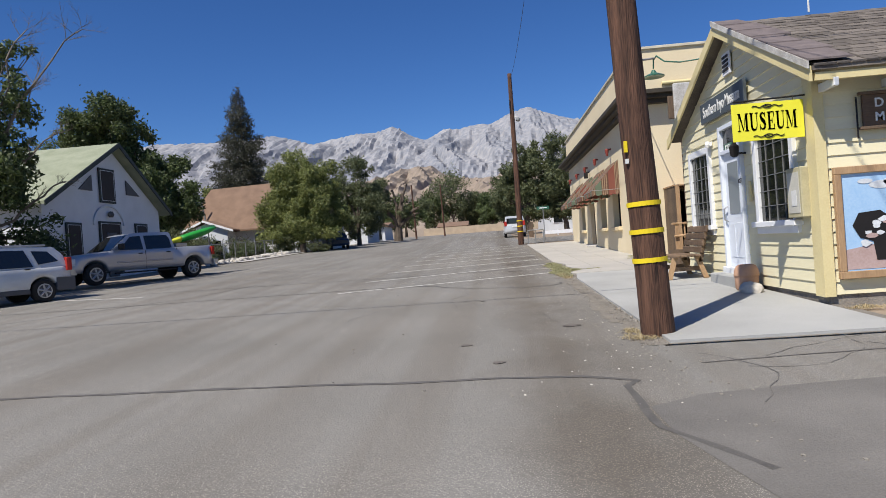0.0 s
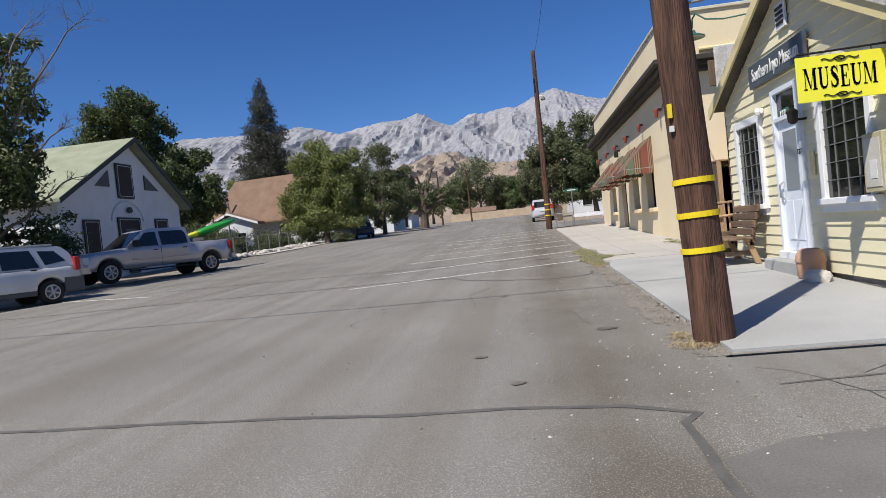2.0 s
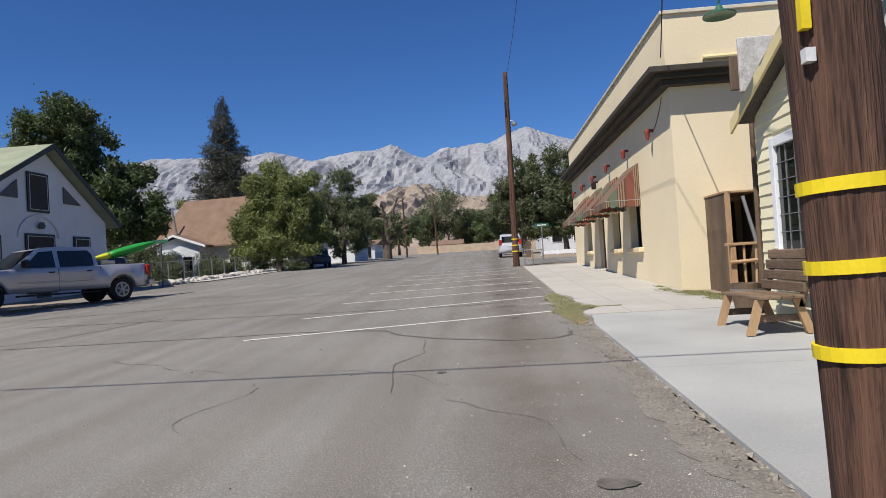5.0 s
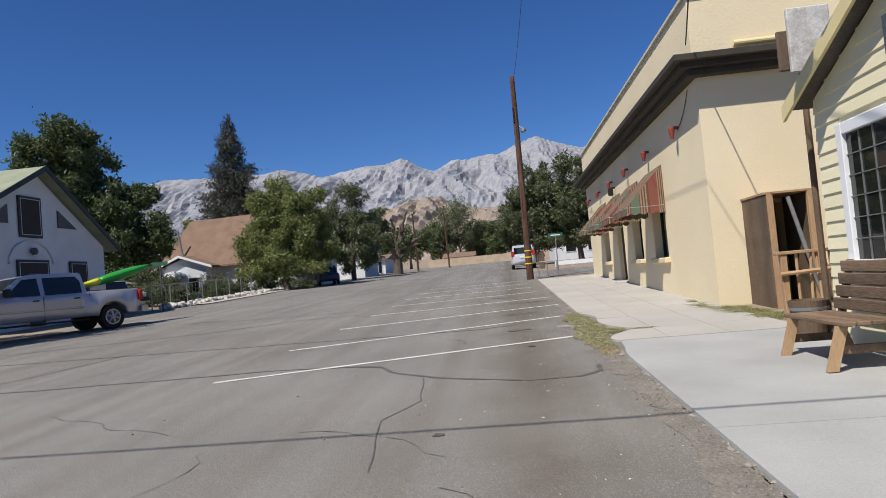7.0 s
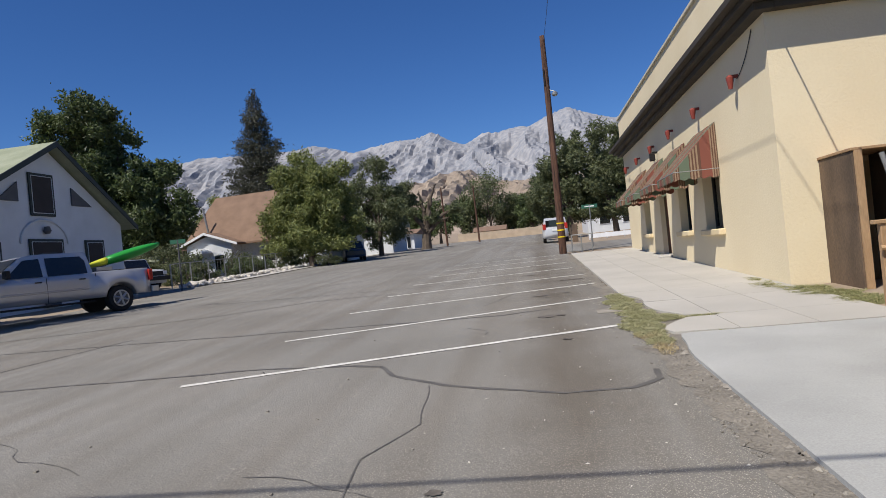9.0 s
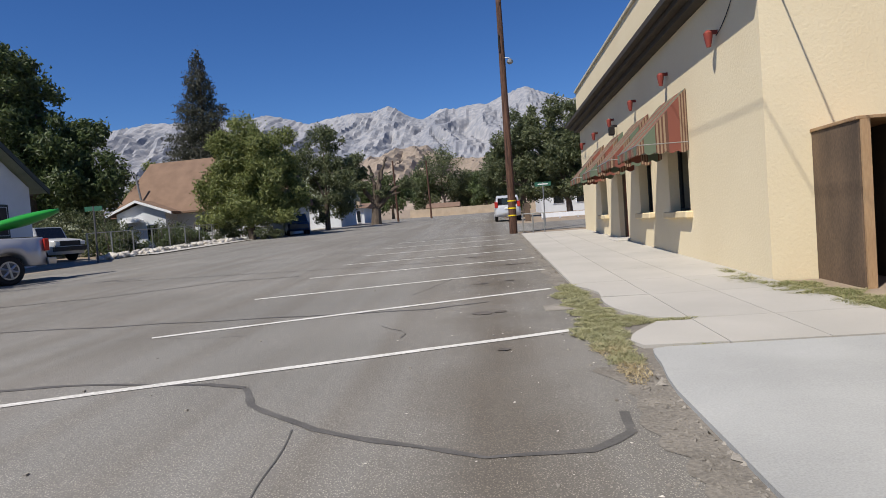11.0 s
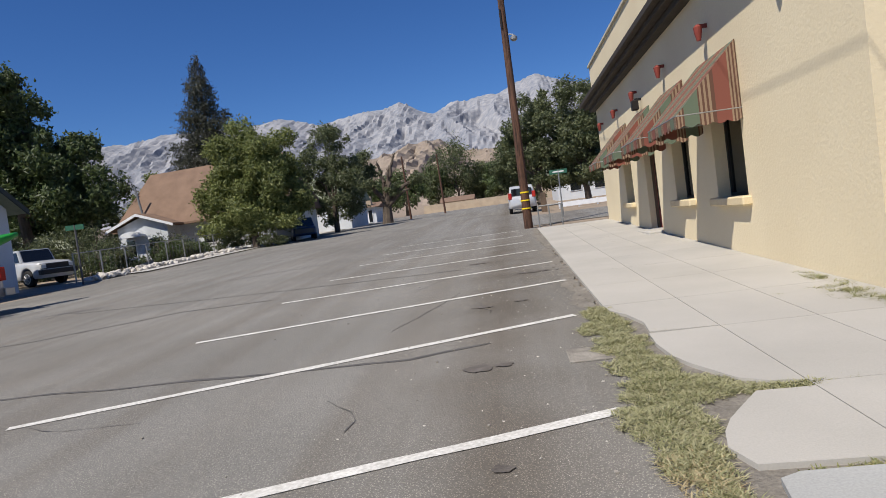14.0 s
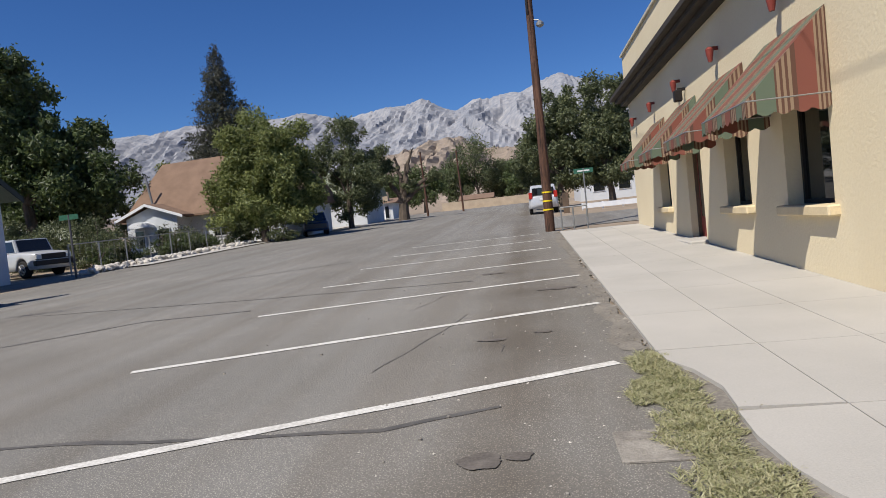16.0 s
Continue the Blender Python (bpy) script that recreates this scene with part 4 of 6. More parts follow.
def wheel(t, x, y, r, wd):
    s = 1 if y > 0 else -1
    bm = cyl(bmesh.new(), (x, y - s * wd, r), (x, y - s * 0.04, r), r, n=30)
    cyl(bm, (x, y - s * 0.04, r), (x, y, r), r, r * 0.88, 30)
    tyre = part("wheel", bm, RUBBER, t)
    bm = cyl(bmesh.new(), (x, y - s * 0.02, r), (x, y + s * 0.012, r), r * 0.66, r * 0.62, 24)
    part("rim", bm, METAL, tyre, "bright alloy rim")
    part("rim_dish", cyl(bmesh.new(), (x, y, r), (x, y + s * 0.016, r), r * 0.53, n=20), CLAD, tyre, "dark recessed wheel dish")
    for k in range(6):
        a = 6.283 * k / 6 + 0.3
        c, d = math.cos(a), math.sin(a)
        part("spoke", cyl(bmesh.new(), (x + r * .1 * c, y + s * 0.018, r + r * .1 * d), (x + r * .56 * c, y + s * 0.016, r + r * .56 * d), r * 0.085, n=6), METAL, tyre)
    part("hub", cyl(bmesh.new(), (x, y, r), (x, y + s * 0.035, r), r * 0.16, r * 0.12, 12), METAL, tyre)


def vehicle(name, label, m, paint, half, top, cabin, ctaper, czt, czb, glass, wheels, extra, sill=0.34, flare=()):
    t = thing(name, label, "car" if name != "pickup_truck" else "truck", m)
    part("body", loft(top, half, sill, [(x, r, r * 1.2) for x, y, r, wd in wheels if y > 0], flare), paint, t, smooth=True)
    part("cabin", side_solid(cabin, half - 0.05, ctaper, czt, czb), paint, t)
    for outline in glass:
        for s in (1, -1):
            pts = [(x, s * (half - 0.05 - ctaper * max(0, z - czb) / (czt - czb) + 0.006), z) for x, z in outline]
            part("side_window", prism(pts, (0, s * 0.012, 0)), CARGLASS, t, "dark tinted glass")
    (xa, za), (xb, zb) = cabin[0], cabin[1]
    d = Vector((xb - xa, 0, zb - za))
    up = Vector((-d.z, 0, d.x)).normalized()
    up = up if up.z > 0 else -up
    a, b = Vector((xa, 0, za)) + d * 0.1 + up * 0.004, Vector((xa, 0, za)) + d * 0.93 + up * 0.004
    wa, wb = half - 0.15, half - 0.12 - ctaper
    part("windscreen", prism([(a.x, -wa, a.z), (a.x, wa, a.z), (b.x, wb, b.z), (b.x, -wb, b.z)], up * 0.012), CARGLASS, t, "dark tinted windscreen")
    for x, y, r, wd in wheels:
        wheel(t, x, y, r, wd)
    for pn, a, b, mm in extra:
        part(pn, box(a, b, 0.015), mm, t)
    return t


def stand(wx, wy, lx, half, heading, z_extra=0.02):
    """The pose that brings the near-side wheel at local lx to the given place."""
    h = Vector((math.cos(heading), math.sin(heading), 0))
    left = Vector((-h.y, h.x, 0))
    c = Vector((wx, wy, 0)) - h * lx - left * half
    return Matrix.Translation((c.x, c.y, gz(wy) + z_extra)) @ Matrix.Rotation(heading, 4, "Z")


HEAD = math.atan2(-0.879, -0.478)
# crew-cab pickup, 6.2 m long
pk = vehicle("pickup_truck", "silver crew-cab dual-wheel pickup truck with kayak aboard", stand(-11.76, 32.17, -2.0, 1.0, HEAD), SILVER, 0.98,
        [(-3.1, 1.26), (-3.05, 1.33), (-1.3, 1.33), (1.5, 1.29), (1.75, 1.25), (2.75, 1.17), (3.05, 1.07), (3.2, 0.85)],
        [(1.65, 1.22), (0.75, 1.92), (0.4, 1.98), (-1.1, 1.98), (-1.25, 1.24)], 0.17, 1.98, 1.22,
        [[(1.25, 1.3), (0.72, 1.82), (0.28, 1.85), (0.24, 1.3)], [(0.1, 1.3), (0.12, 1.85), (-0.9, 1.85), (-1.02, 1.7), (-1.05, 1.3)]],
        [(-2.0, 1.0, 0.42, 0.28), (-2.0, -1.0, 0.42, 0.28), (2.25, 0.98, 0.42, 0.26), (2.25, -0.98, 0.42, 0.26)],
        [("tail_light", (-3.14, 0.78, 0.92), (-3.0, 0.99, 1.28), REDLAMP), ("tail_light", (-3.14, -0.99, 0.92), (-3.0, -0.78, 1.28), REDLAMP), ("rear_bumper", (-3.32, -0.98, 0.52), (-3.08, 0.98, 0.72), METAL),
         ("door_handle", (0.3, 0.97, 1.12), (0.5, 1.01, 1.16), BLACK), ("door_handle", (-0.95, 0.97, 1.12), (-0.75, 1.01, 1.16), BLACK), ("bed_inside", (-2.98, -0.8, 1.3), (-1.3, 0.8, 1.356), BLACK),
         ("tool_box", (-1.95, -0.72, 1.34), (-1.42, 0.72, 1.48), METAL), ("sill_step", (-1.2, 0.88, 0.38), (1.5, 1.02, 0.44), BLACK), ("mirror", (1.2, 0.95, 1.32), (1.32, 1.25, 1.55), BLACK),
         ("headlight", (3.0, 0.7, 0.8), (3.2, 0.97, 1.05), LETTER), ("door_seam", (-1.27, 0.955, 0.5), (-1.245, 0.985, 1.3), BLACK), ("door_seam", (0.16, 0.955, 0.5), (0.18, 0.985, 1.25), BLACK),
         ("side_trim", (-1.2, 0.97, 0.8), (1.4, 0.995, 0.86), SILVER), ("fuel_cap", (-1.62, 0.975, 1.05), (-1.5, 0.99, 1.17), SILVER),
         ("front_bumper", (2.95, -0.95, 0.45), (3.3, 0.95, 0.7), METAL), ("grille", (3.1, -0.6, 0.72), (3.23, 0.6, 1.02), CLAD)], 0.5, [(-2.0, 0.95, 0.13)])


def kayak():
    t = thing("kayak", "long bright green and yellow plastic kayak on the truck bed", "kayak", pk.matrix_world.copy())
    for nm, mm, x0, x1 in (("hull", KAYAK, -3.9, -2.0), ("nose", KAYAKY, -2.0, -0.9)):
        bm = bmesh.new()
        rings = []
        for k in range(9):
            x = x0 + (x1 - x0) * k / 8
            f_ = (x + 0.85) / -3.2
            r = 0.3 * math.sin(math.pi * min(0.97, 0.04 + 0.93 * max(0.0, f_) ** 1.5)) ** 0.8
            cz = 1.44 + 0.24 * (-0.9 - x)
            rings.append([bm.verts.new((x, 0.15 + r * math.cos(a * 0.5236), cz + (0.75 if a > 6 else 0.45) * r * math.sin(a * 0.5236))) for a in range(12)])
        for a, b in zip(rings, rings[1:]):
            for k in range(12):
                bm.faces.new((a[k], a[(k + 1) % 12], b[(k + 1) % 12], b[k]))
        bm.faces.new(rings[0][::-1])
        bm.faces.new(rings[-1])
        part(nm, bm, mm, t, "", True)


kayak()
vehicle("suv", "pale silver compact sport utility car with grey lower cladding", stand(-12.04, 23.07, -1.3, 0.88, HEAD), CARWHITE, 0.9,
        [(-2.15, 0.95), (-2.05, 1.05), (1.1, 1.02), (1.9, 0.93), (2.1, 0.78), (2.15, 0.6)],
        [(1.25, 0.98), (0.5, 1.6), (0.1, 1.68), (-1.7, 1.64), (-1.95, 1.4), (-2.08, 1.0)], 0.14, 1.68, 0.98,
        [[(0.95, 1.06), (0.45, 1.53), (0.0, 1.57), (-0.02, 1.06)], [(-0.1, 1.06), (-0.08, 1.57), (-0.85, 1.56), (-1.05, 1.06)], [(-1.2, 1.12), (-1.05, 1.53), (-1.5, 1.5), (-1.78, 1.2)]],
        [(-1.3, 0.9, 0.34, 0.22), (-1.3, -0.9, 0.34, 0.22), (1.32, 0.9, 0.34, 0.22), (1.32, -0.9, 0.34, 0.22)],
        [("tail_light", (-2.14, 0.68, 0.9), (-1.98, 0.905, 1.3), REDLAMP), ("tail_light", (-2.14, -0.905, 0.9), (-1.98, -0.68, 1.3), REDLAMP), ("lower_cladding", (-2.2, -0.92, 0.32), (-1.65, 0.92, 0.72), CLAD),
         ("lower_cladding", (-0.9, -0.91, 0.28), (0.95, 0.91, 0.42), CLAD), ("roof_rail", (-1.5, 0.66, 1.66), (0.2, 0.7, 1.72), METAL), ("door_handle", (-0.95, 0.885, 0.98), (-0.78, 0.92, 1.02), BLACK),
         ("rear_window", (-2.08, -0.6, 1.08), (-1.92, 0.6, 1.5), CARGLASS)])
vehicle("off_roader", "boxy white off-road car with black grille and bumper", stand(-19.6, 46.9, 1.2, 0.88, -0.35), CARWHITE, 0.88,
        [(-2.05, 1.1), (-2.0, 1.15), (1.0, 1.15), (2.1, 1.04), (2.15, 0.92)], [(0.9, 1.12), (0.6, 1.75), (-2.0, 1.78), (-2.0, 1.12)], 0.08, 1.78, 1.12,
        [[(0.7, 1.2), (0.5, 1.66), (-0.2, 1.68), (-0.2, 1.2)], [(-0.35, 1.2), (-0.35, 1.68), (-1.8, 1.68), (-1.8, 1.2)]],
        [(1.2, 0.88, 0.38, 0.24), (1.2, -0.88, 0.38, 0.24), (-1.3, 0.88, 0.38, 0.24), (-1.3, -0.88, 0.38, 0.24)],
        [("bumper", (2.1, -0.9, 0.5), (2.3, 0.9, 0.72), BLACK), ("grille", (2.1, -0.8, 0.75), (2.18, 0.8, 1.0), BLACK), ("headlight", (2.1, 0.55, 0.78), (2.2, 0.8, 0.98), LETTER), ("headlight", (2.1, -0.8, 0.78), (2.2, -0.55, 0.98), LETTER)])
CARB = [(-2.35, 1.0), (-2.3, 1.05), (1.2, 1.0), (2.2, 0.88), (2.25, 0.7)]
CABB = [(1.1, 0.98), (0.5, 1.65), (-0.9, 1.65), (-1.0, 1.0)]
vehicle("pickup", "dark blue compact pickup parked by the yard", stand(-12.2, 64.5, 1.4, 0.85, -1.2), CARBLUE, 0.86, CARB, CABB, 0.12, 1.65, 0.98, [[(0.85, 1.05), (0.45, 1.56), (-0.75, 1.56), (-0.8, 1.05)]],
        [(1.4, 0.86, 0.34, 0.2), (1.4, -0.86, 0.34, 0.2), (-1.4, 0.86, 0.34, 0.2), (-1.4, -0.86, 0.34, 0.2)], [("grille", (2.18, -0.7, 0.5), (2.28, 0.7, 0.82), CLAD)])
vehicle("suv", "white sport utility car parked facing away", Matrix.Translation((2.95, 62.6, gz(62))) @ Matrix.Rotation(1.5708, 4, "Z"), CARWHITE, 0.9,
        [(-2.25, 1.0), (-2.2, 1.1), (1.2, 1.1), (2.2, 0.95), (2.25, 0.7)], [(1.1, 1.08), (0.5, 1.75), (-1.95, 1.78), (-2.15, 1.08)], 0.12, 1.78, 1.08, [[(0.85, 1.15), (0.45, 1.66), (-1.8, 1.66), (-1.85, 1.15)]],
        [(1.35, 0.9, 0.36, 0.22), (1.35, -0.9, 0.36, 0.22), (-1.35, 0.9, 0.36, 0.22), (-1.35, -0.9, 0.36, 0.22)],
        [("rear_window", (-2.2, -0.65, 1.15), (-2.02, 0.65, 1.6), CARGLASS), ("tail_light", (-2.27, 0.66, 0.95), (-2.1, 0.88, 1.35), REDLAMP), ("tail_light", (-2.27, -0.88, 0.95), (-2.1, -0.66, 1.35), REDLAMP), ("number_plate", (-2.28, -0.22, 0.8), (-2.24, 0.22, 0.95), LETTER)])


# ---- hall with awnings ----
HX, HY, HEND, HT = 5.5, 23.55, 40.9, 0.35
OPENINGS = [(26.98, 28.35, 1.76, 3.35), (29.8, 31.05, 1.77, 3.35), (32.65, 33.85, 1.05, 3.35), (35.65, 36.8, 1.78, 3.35)]
WALL_TOP = 5.08


def pierced(y0, y1, z0, z1, holes):
    """One connected wall with openings through it, along y."""
    ys_ = sorted({y0, y1} | {h[0] for h in holes} | {h[1] for h in holes})
    zs_ = sorted({z0, z1} | {h[2] for h in holes} | {h[3] for h in holes})
    bm = bmesh.new()
    made = {}

    def at(x, j, k):
        if (x, j, k) not in made:
            made[x, j, k] = bm.verts.new((x, ys_[j], zs_[k]))
        return made[x, j, k]
    solid = {(j, k) for j in range(len(ys_) - 1) for k in range(len(zs_) - 1)
             if not any(h[0] <= ys_[j] and ys_[j + 1] <= h[1] and h[2] <= zs_[k] and zs_[k + 1] <= h[3] for h in holes)}
    for j, k in solid:
        ring = [(j, k), (j + 1, k), (j + 1, k + 1), (j, k + 1)]
        for x in (HX, HX + HT):
            bm.faces.new([at(x, a, b) for a, b in ring])
        for n_, (p, q) in zip(((j, k - 1), (j + 1, k), (j, k + 1), (j - 1, k)), zip(ring, ring[1:] + ring[:1])):
            if n_ not in solid:
                bm.faces.new((at(HX, *p), at(HX, *q), at(HX + HT, *q), at(HX + HT, *p)))
    return bm


tagged(obj("wall_hall_front", pierced(HY, HEND, 0.3, WALL_TOP, OPENINGS), STUCCO), "cream stucco wall with window openings", "wall", kind="structure")
bm = box((HX + HT, HY, 0.3), (6.1, HY + HT, WALL_TOP))
bx(bm, (6.8, HY, 0.3), (22, HY + HT, WALL_TOP))
bx(bm, (6.1, HY, 2.6), (6.8, HY + HT, WALL_TOP))
tagged(obj("wall_hall_side", bm, STUCCO), "cream stucco side wall of the hall", "wall", kind="structure")
bm = box((HX + HT, HEND - HT, 0.3), (22, HEND, WALL_TOP))
bx(bm, (21.6, HY + HT, 0.3), (22, HEND - HT, WALL_TOP))
tagged(obj("wall_hall_back", bm, STUCCO), "cream stucco back walls", "wall", kind="structure")
tagged(obj("roof_hall", box((HX + HT, HY + HT, 4.9), (21.6, HEND - HT, 5.05)), CORNICE), "flat roof of the hall", "roof", kind="structure")
tagged(obj("floor_hall", box((HX + HT, HY + HT, 0.9), (21.6, HEND - HT, 1.0)), CORNICE), "dark floor inside the hall", "floor", kind="structure")
bm = box((HX - 0.06, HY - 0.06, 5.42), (HX + 0.25, HEND + 0.06, 6.6))
bx(bm, (HX + 0.25, HY - 0.06, 5.42), (22, HY + 0.25, 6.6))
tagged(obj("wall_parapet", bm, STUCCO), "cream stucco parapet above the cornice", "wall", kind="structure")
bm = box((HX - 0.12, HY - 0.12, 6.6), (HX + 0.3, HEND + 0.1, 6.68), 0.01)
bx(bm, (HX + 0.3, HY - 0.12, 6.6), (22, HY + 0.3, 6.68), 0.01)
tagged(obj("trim_coping", bm, COPING), "pale coping on the parapet", "trim", kind="structure")
bm = bmesh.new()
for out, za, zb in ((0.5, 5.3, 5.42), (0.36, 5.2, 5.3), (0.2, 5.08, 5.2)):
    bx(bm, (HX - out, HY - out, za), (HX + 0.1, HEND + out, zb), 0.008)
    bx(bm, (HX + 0.1, HY - out, za), (22, HY + 0.1, zb), 0.008)
tagged(obj("trim_cornice", bm, CORNICE), "stepped dark brown cornice", "trim", kind="structure")
tagged(obj("gutter", cyl(bmesh.new(), (6.2, HY - 0.12, 5.62), (12, HY - 0.12, 5.62), 0.05, n=10), TRIMY), "yellow pipe along the parapet", "pipe", kind="structure")

for k, (a, b, za, zb) in enumerate(OPENINGS):
    if za < 1.5:
        d = tagged(thing("door_hall", "brown wooden hall door with glass pane", "door"), kind="structure")
        part("door_leaf", box((HX + 0.2, a + 0.06, za), (HX + 0.26, b - 0.06, zb - 0.02), 0.01), REDPAINT, d)
        part("pane", box((HX + 0.185, a + 0.2, za + 0.5), (HX + 0.199, b - 0.2, zb - 0.3)), GLASS, d)
        part("door_frame", bx(bx(box((HX + 0.14, a, za), (HX + 0.3, a + 0.06, zb)), (HX + 0.14, b - 0.06, za), (HX + 0.3, b, zb)), (HX + 0.14, a + 0.06, zb - 0.02), (HX + 0.3, b - 0.06, zb)), BROWNPLY, d)
        part("threshold", box((HX - 0.35, a - 0.1, gz(a) - 0.05), (HX + 0.3, b + 0.1, gz(a) + 0.12), 0.03), CONCRETE, d)
        continue
    wn = tagged(thing(f"window_{k + 1}", "dark shop window in a deep stucco reveal", "window"), kind="structure")
    bm = bmesh.new()
    for q in ((a, a + 0.06, za, zb), (b - 0.06, b, za, zb), (a + 0.06, b - 0.06, za, za + 0.06), (a + 0.06, b - 0.06, zb - 0.06, zb)):
        bx(bm, (HX + 0.2, q[0], q[2]), (HX + 0.28, q[1], q[3]))
    part("window_frame", bm, BLACK, wn)
    part("pane", box((HX + 0.235, a + 0.06, za + 0.06), (HX + 0.245, b - 0.06, zb - 0.06)), GLASS, wn)
    part("window_sill", box((HX - 0.13, a - 0.12, za - 0.13), (HX + 0.2, b + 0.1, za + 0.004), 0.02), SILL, wn)


def awning(y0, y1):
    t = thing("awning", "faded red and green striped cloth awning with scalloped edge", "awning", group="awnings on the hall")
    xo, zt, zb = HX - 0.92, 3.97, 3.0
    bm = bmesh.new()
    a = [bm.verts.new(p) for p in ((HX - 0.01, y0, zt), (HX - 0.01, y1, zt), (xo, y1, zb), (xo, y0, zb))]
    bm.faces.new(a)
    for y in (y0, y1):
        bm.faces.new([bm.verts.new(p) for p in ((HX - 0.01, y, zt), (xo, y, zb), (HX - 0.01, y, zb))])
    part("canopy", bm, CLOTH, t)
    bm = bmesh.new()

    def valance(p, q):
        p, q = Vector(p), Vector(q)
        n_ = max(6, int((q - p).length / 0.03))
        prev = None
        for k in range(n_ + 1):
            c = p.lerp(q, k / n_)
            d = 0.13 + 0.045 * abs(math.sin(math.pi * (q - p).length * k / n_ / 0.2))
            pair = (bm.verts.new(c), bm.verts.new(c - Vector((0, 0, d))))
            if prev:
                bm.faces.new((prev[0], prev[1], pair[1], pair[0]))
            prev = pair
    valance((xo, y0, zb), (xo, y1, zb))
    valance((HX - 0.01, y0, zb), (xo, y0, zb))
    valance((HX - 0.01, y1, zb), (xo, y1, zb))
    part("valance", bm, CLOTH, t, "scalloped striped border")
    bm = tube([(HX, y0 + 0.01, zb + 0.01), (xo + 0.01, y0 + 0.01, zb + 0.01), (xo + 0.01, y1 - 0.01, zb + 0.01), (HX, y1 - 0.01, zb + 0.01)], 0.015)
    part("frame", bm, GALV, t)


CLOTH = stripe_mat()
for y0, y1 in ((26.85, 28.75), (29.7, 31.45), (32.6, 34.3), (35.65, 37.2)):
    awning(y0, y1)


def wall_lamp(y):
    t = thing("wall_lamp", "small red downlight mounted on the stucco wall", "lamp", group="red wall lamps")
    part("shade", lathe([(0.035, -0.05), (0.06, 0.08), (0.07, 0.16), (0.03, 0.2)], 14, (HX - 0.14, y, 4.3)), REDPAINT, t)
    part("bracket", box((HX - 0.14, y - 0.02, 4.44), (HX + 0.005, y + 0.02, 4.5)), REDPAINT, t)


for k in range(6):
    wall_lamp(25.09 + 2.9 * k)
t = thing("lantern", "small dark metal lantern over the hall door", "lamp")
part("cage", box((HX - 0.24, 33.3, 3.98), (HX - 0.08, 33.46, 4.22), 0.02), BLACK, t)
part("bracket", box((HX - 0.16, 33.36, 4.2), (HX + 0.005, 33.4, 4.26)), BLACK, t)

# lean-to doorway of weathered plywood in the gap
vt = thing("plywood_entry", "weathered brown plywood entry box with dark doorway", "shed")
VX, VY, VZ = 6.08, 22.45, 2.68
part("side_panel", box((VX, VY, 0.55), (VX + 0.04, HY, VZ), 0.005), BROWNPLY, vt)
part("side_panel", box((6.8, VY, 0.55), (6.84, HY, VZ), 0.005), BROWNPLY, vt)
part("top", box((VX - 0.02, VY - 0.02, VZ), (6.86, HY, VZ + 0.04), 0.005), RAWWOOD, vt)
part("post", box((VX + 0.02, VY - 0.03, 0.5), (VX + 0.12, VY + 0.05, VZ)), RAWWOOD, vt)
part("post", box((6.76, VY - 0.03, 0.5), (6.86, VY + 0.05, VZ)), RAWWOOD, vt)
part("prop", cyl(bmesh.new(), (6.4, VY - 0.12, 2.6), (6.75, VY - 0.35, 0.66), 0.035, n=8), GALV, vt)

rl = thing("porch_rail", "rough unpainted timber railing with thin balusters", "railing")
RY = 20.9
for x in (5.62, 6.7):
    part("post", box((x, RY, 0.6), (x + 0.09, RY + 0.09, 1.7), 0.008), RAWWOOD, rl)
part("handrail", box((5.55, RY - 0.02, 1.66), (6.9, RY + 0.1, 1.71), 0.008), RAWWOOD, rl)
part("middle_rail", cyl(bmesh.new(), (5.58, RY - 0.04, 1.38), (6.9, RY - 0.04, 1.44), 0.03, n=8), RAWWOOD, rl)
for k in range(6):
    x = 5.85 + 0.16 * k
    part("baluster", cyl(bmesh.new(), (x, RY + 0.04, 0.62), (x + 0.05 * math.sin(k * 2), RY + 0.04, 1.67), 0.022, n=7), RAWWOOD, rl)

br = thing("barrel_planter", "half barrel planter of grey weathered staves", "planter")
part("tub", lathe([(0.17, 0), (0.2, 0.2), (0.23, 0.42), (0.2, 0.42), (0.19, 0.36)], 20, (5.27, 19.35, gz(19.3) + PAVE_Z)), BROWNPLY, br)
part("hoop", lathe([(0.216, 0.3), (0.222, 0.3), (0.228, 0.34), (0.222, 0.34)], 20, (5.27, 19.35, gz(19.3) + PAVE_Z)), GALV, br)

# ---- museum ----
MX, M0, M1, MP = 5.3, 13.05, 18.75, 15.75
ME, MPZ, MB = 3.44, 4.72, 0.62
tagged(obj("wall_museum", prism([(MX + 0.02, M0 + 0.02, MB), (MX + 0.02, M1 - 0.02, MB), (MX + 0.02, M1 - 0.02, ME), (MX + 0.02, MP, MPZ), (MX + 0.02, M0 + 0.02, ME)], (8, 0, 0)), BOARD),
       "yellow timber wall behind the clapboards", "wall", kind="structure")
bm = box((MX + 0.03, M0 + 0.03, 0.1), (13.2, M1 - 0.05, MB))
tagged(obj("foundation", bm, FOUND), "rough stone footing under the museum", "foundation", kind="structure")


def slope(y):
    return ME + (MPZ - ME) * (1 - abs(y - MP) / ((MP - M0) if y < MP else (M1 - MP)))


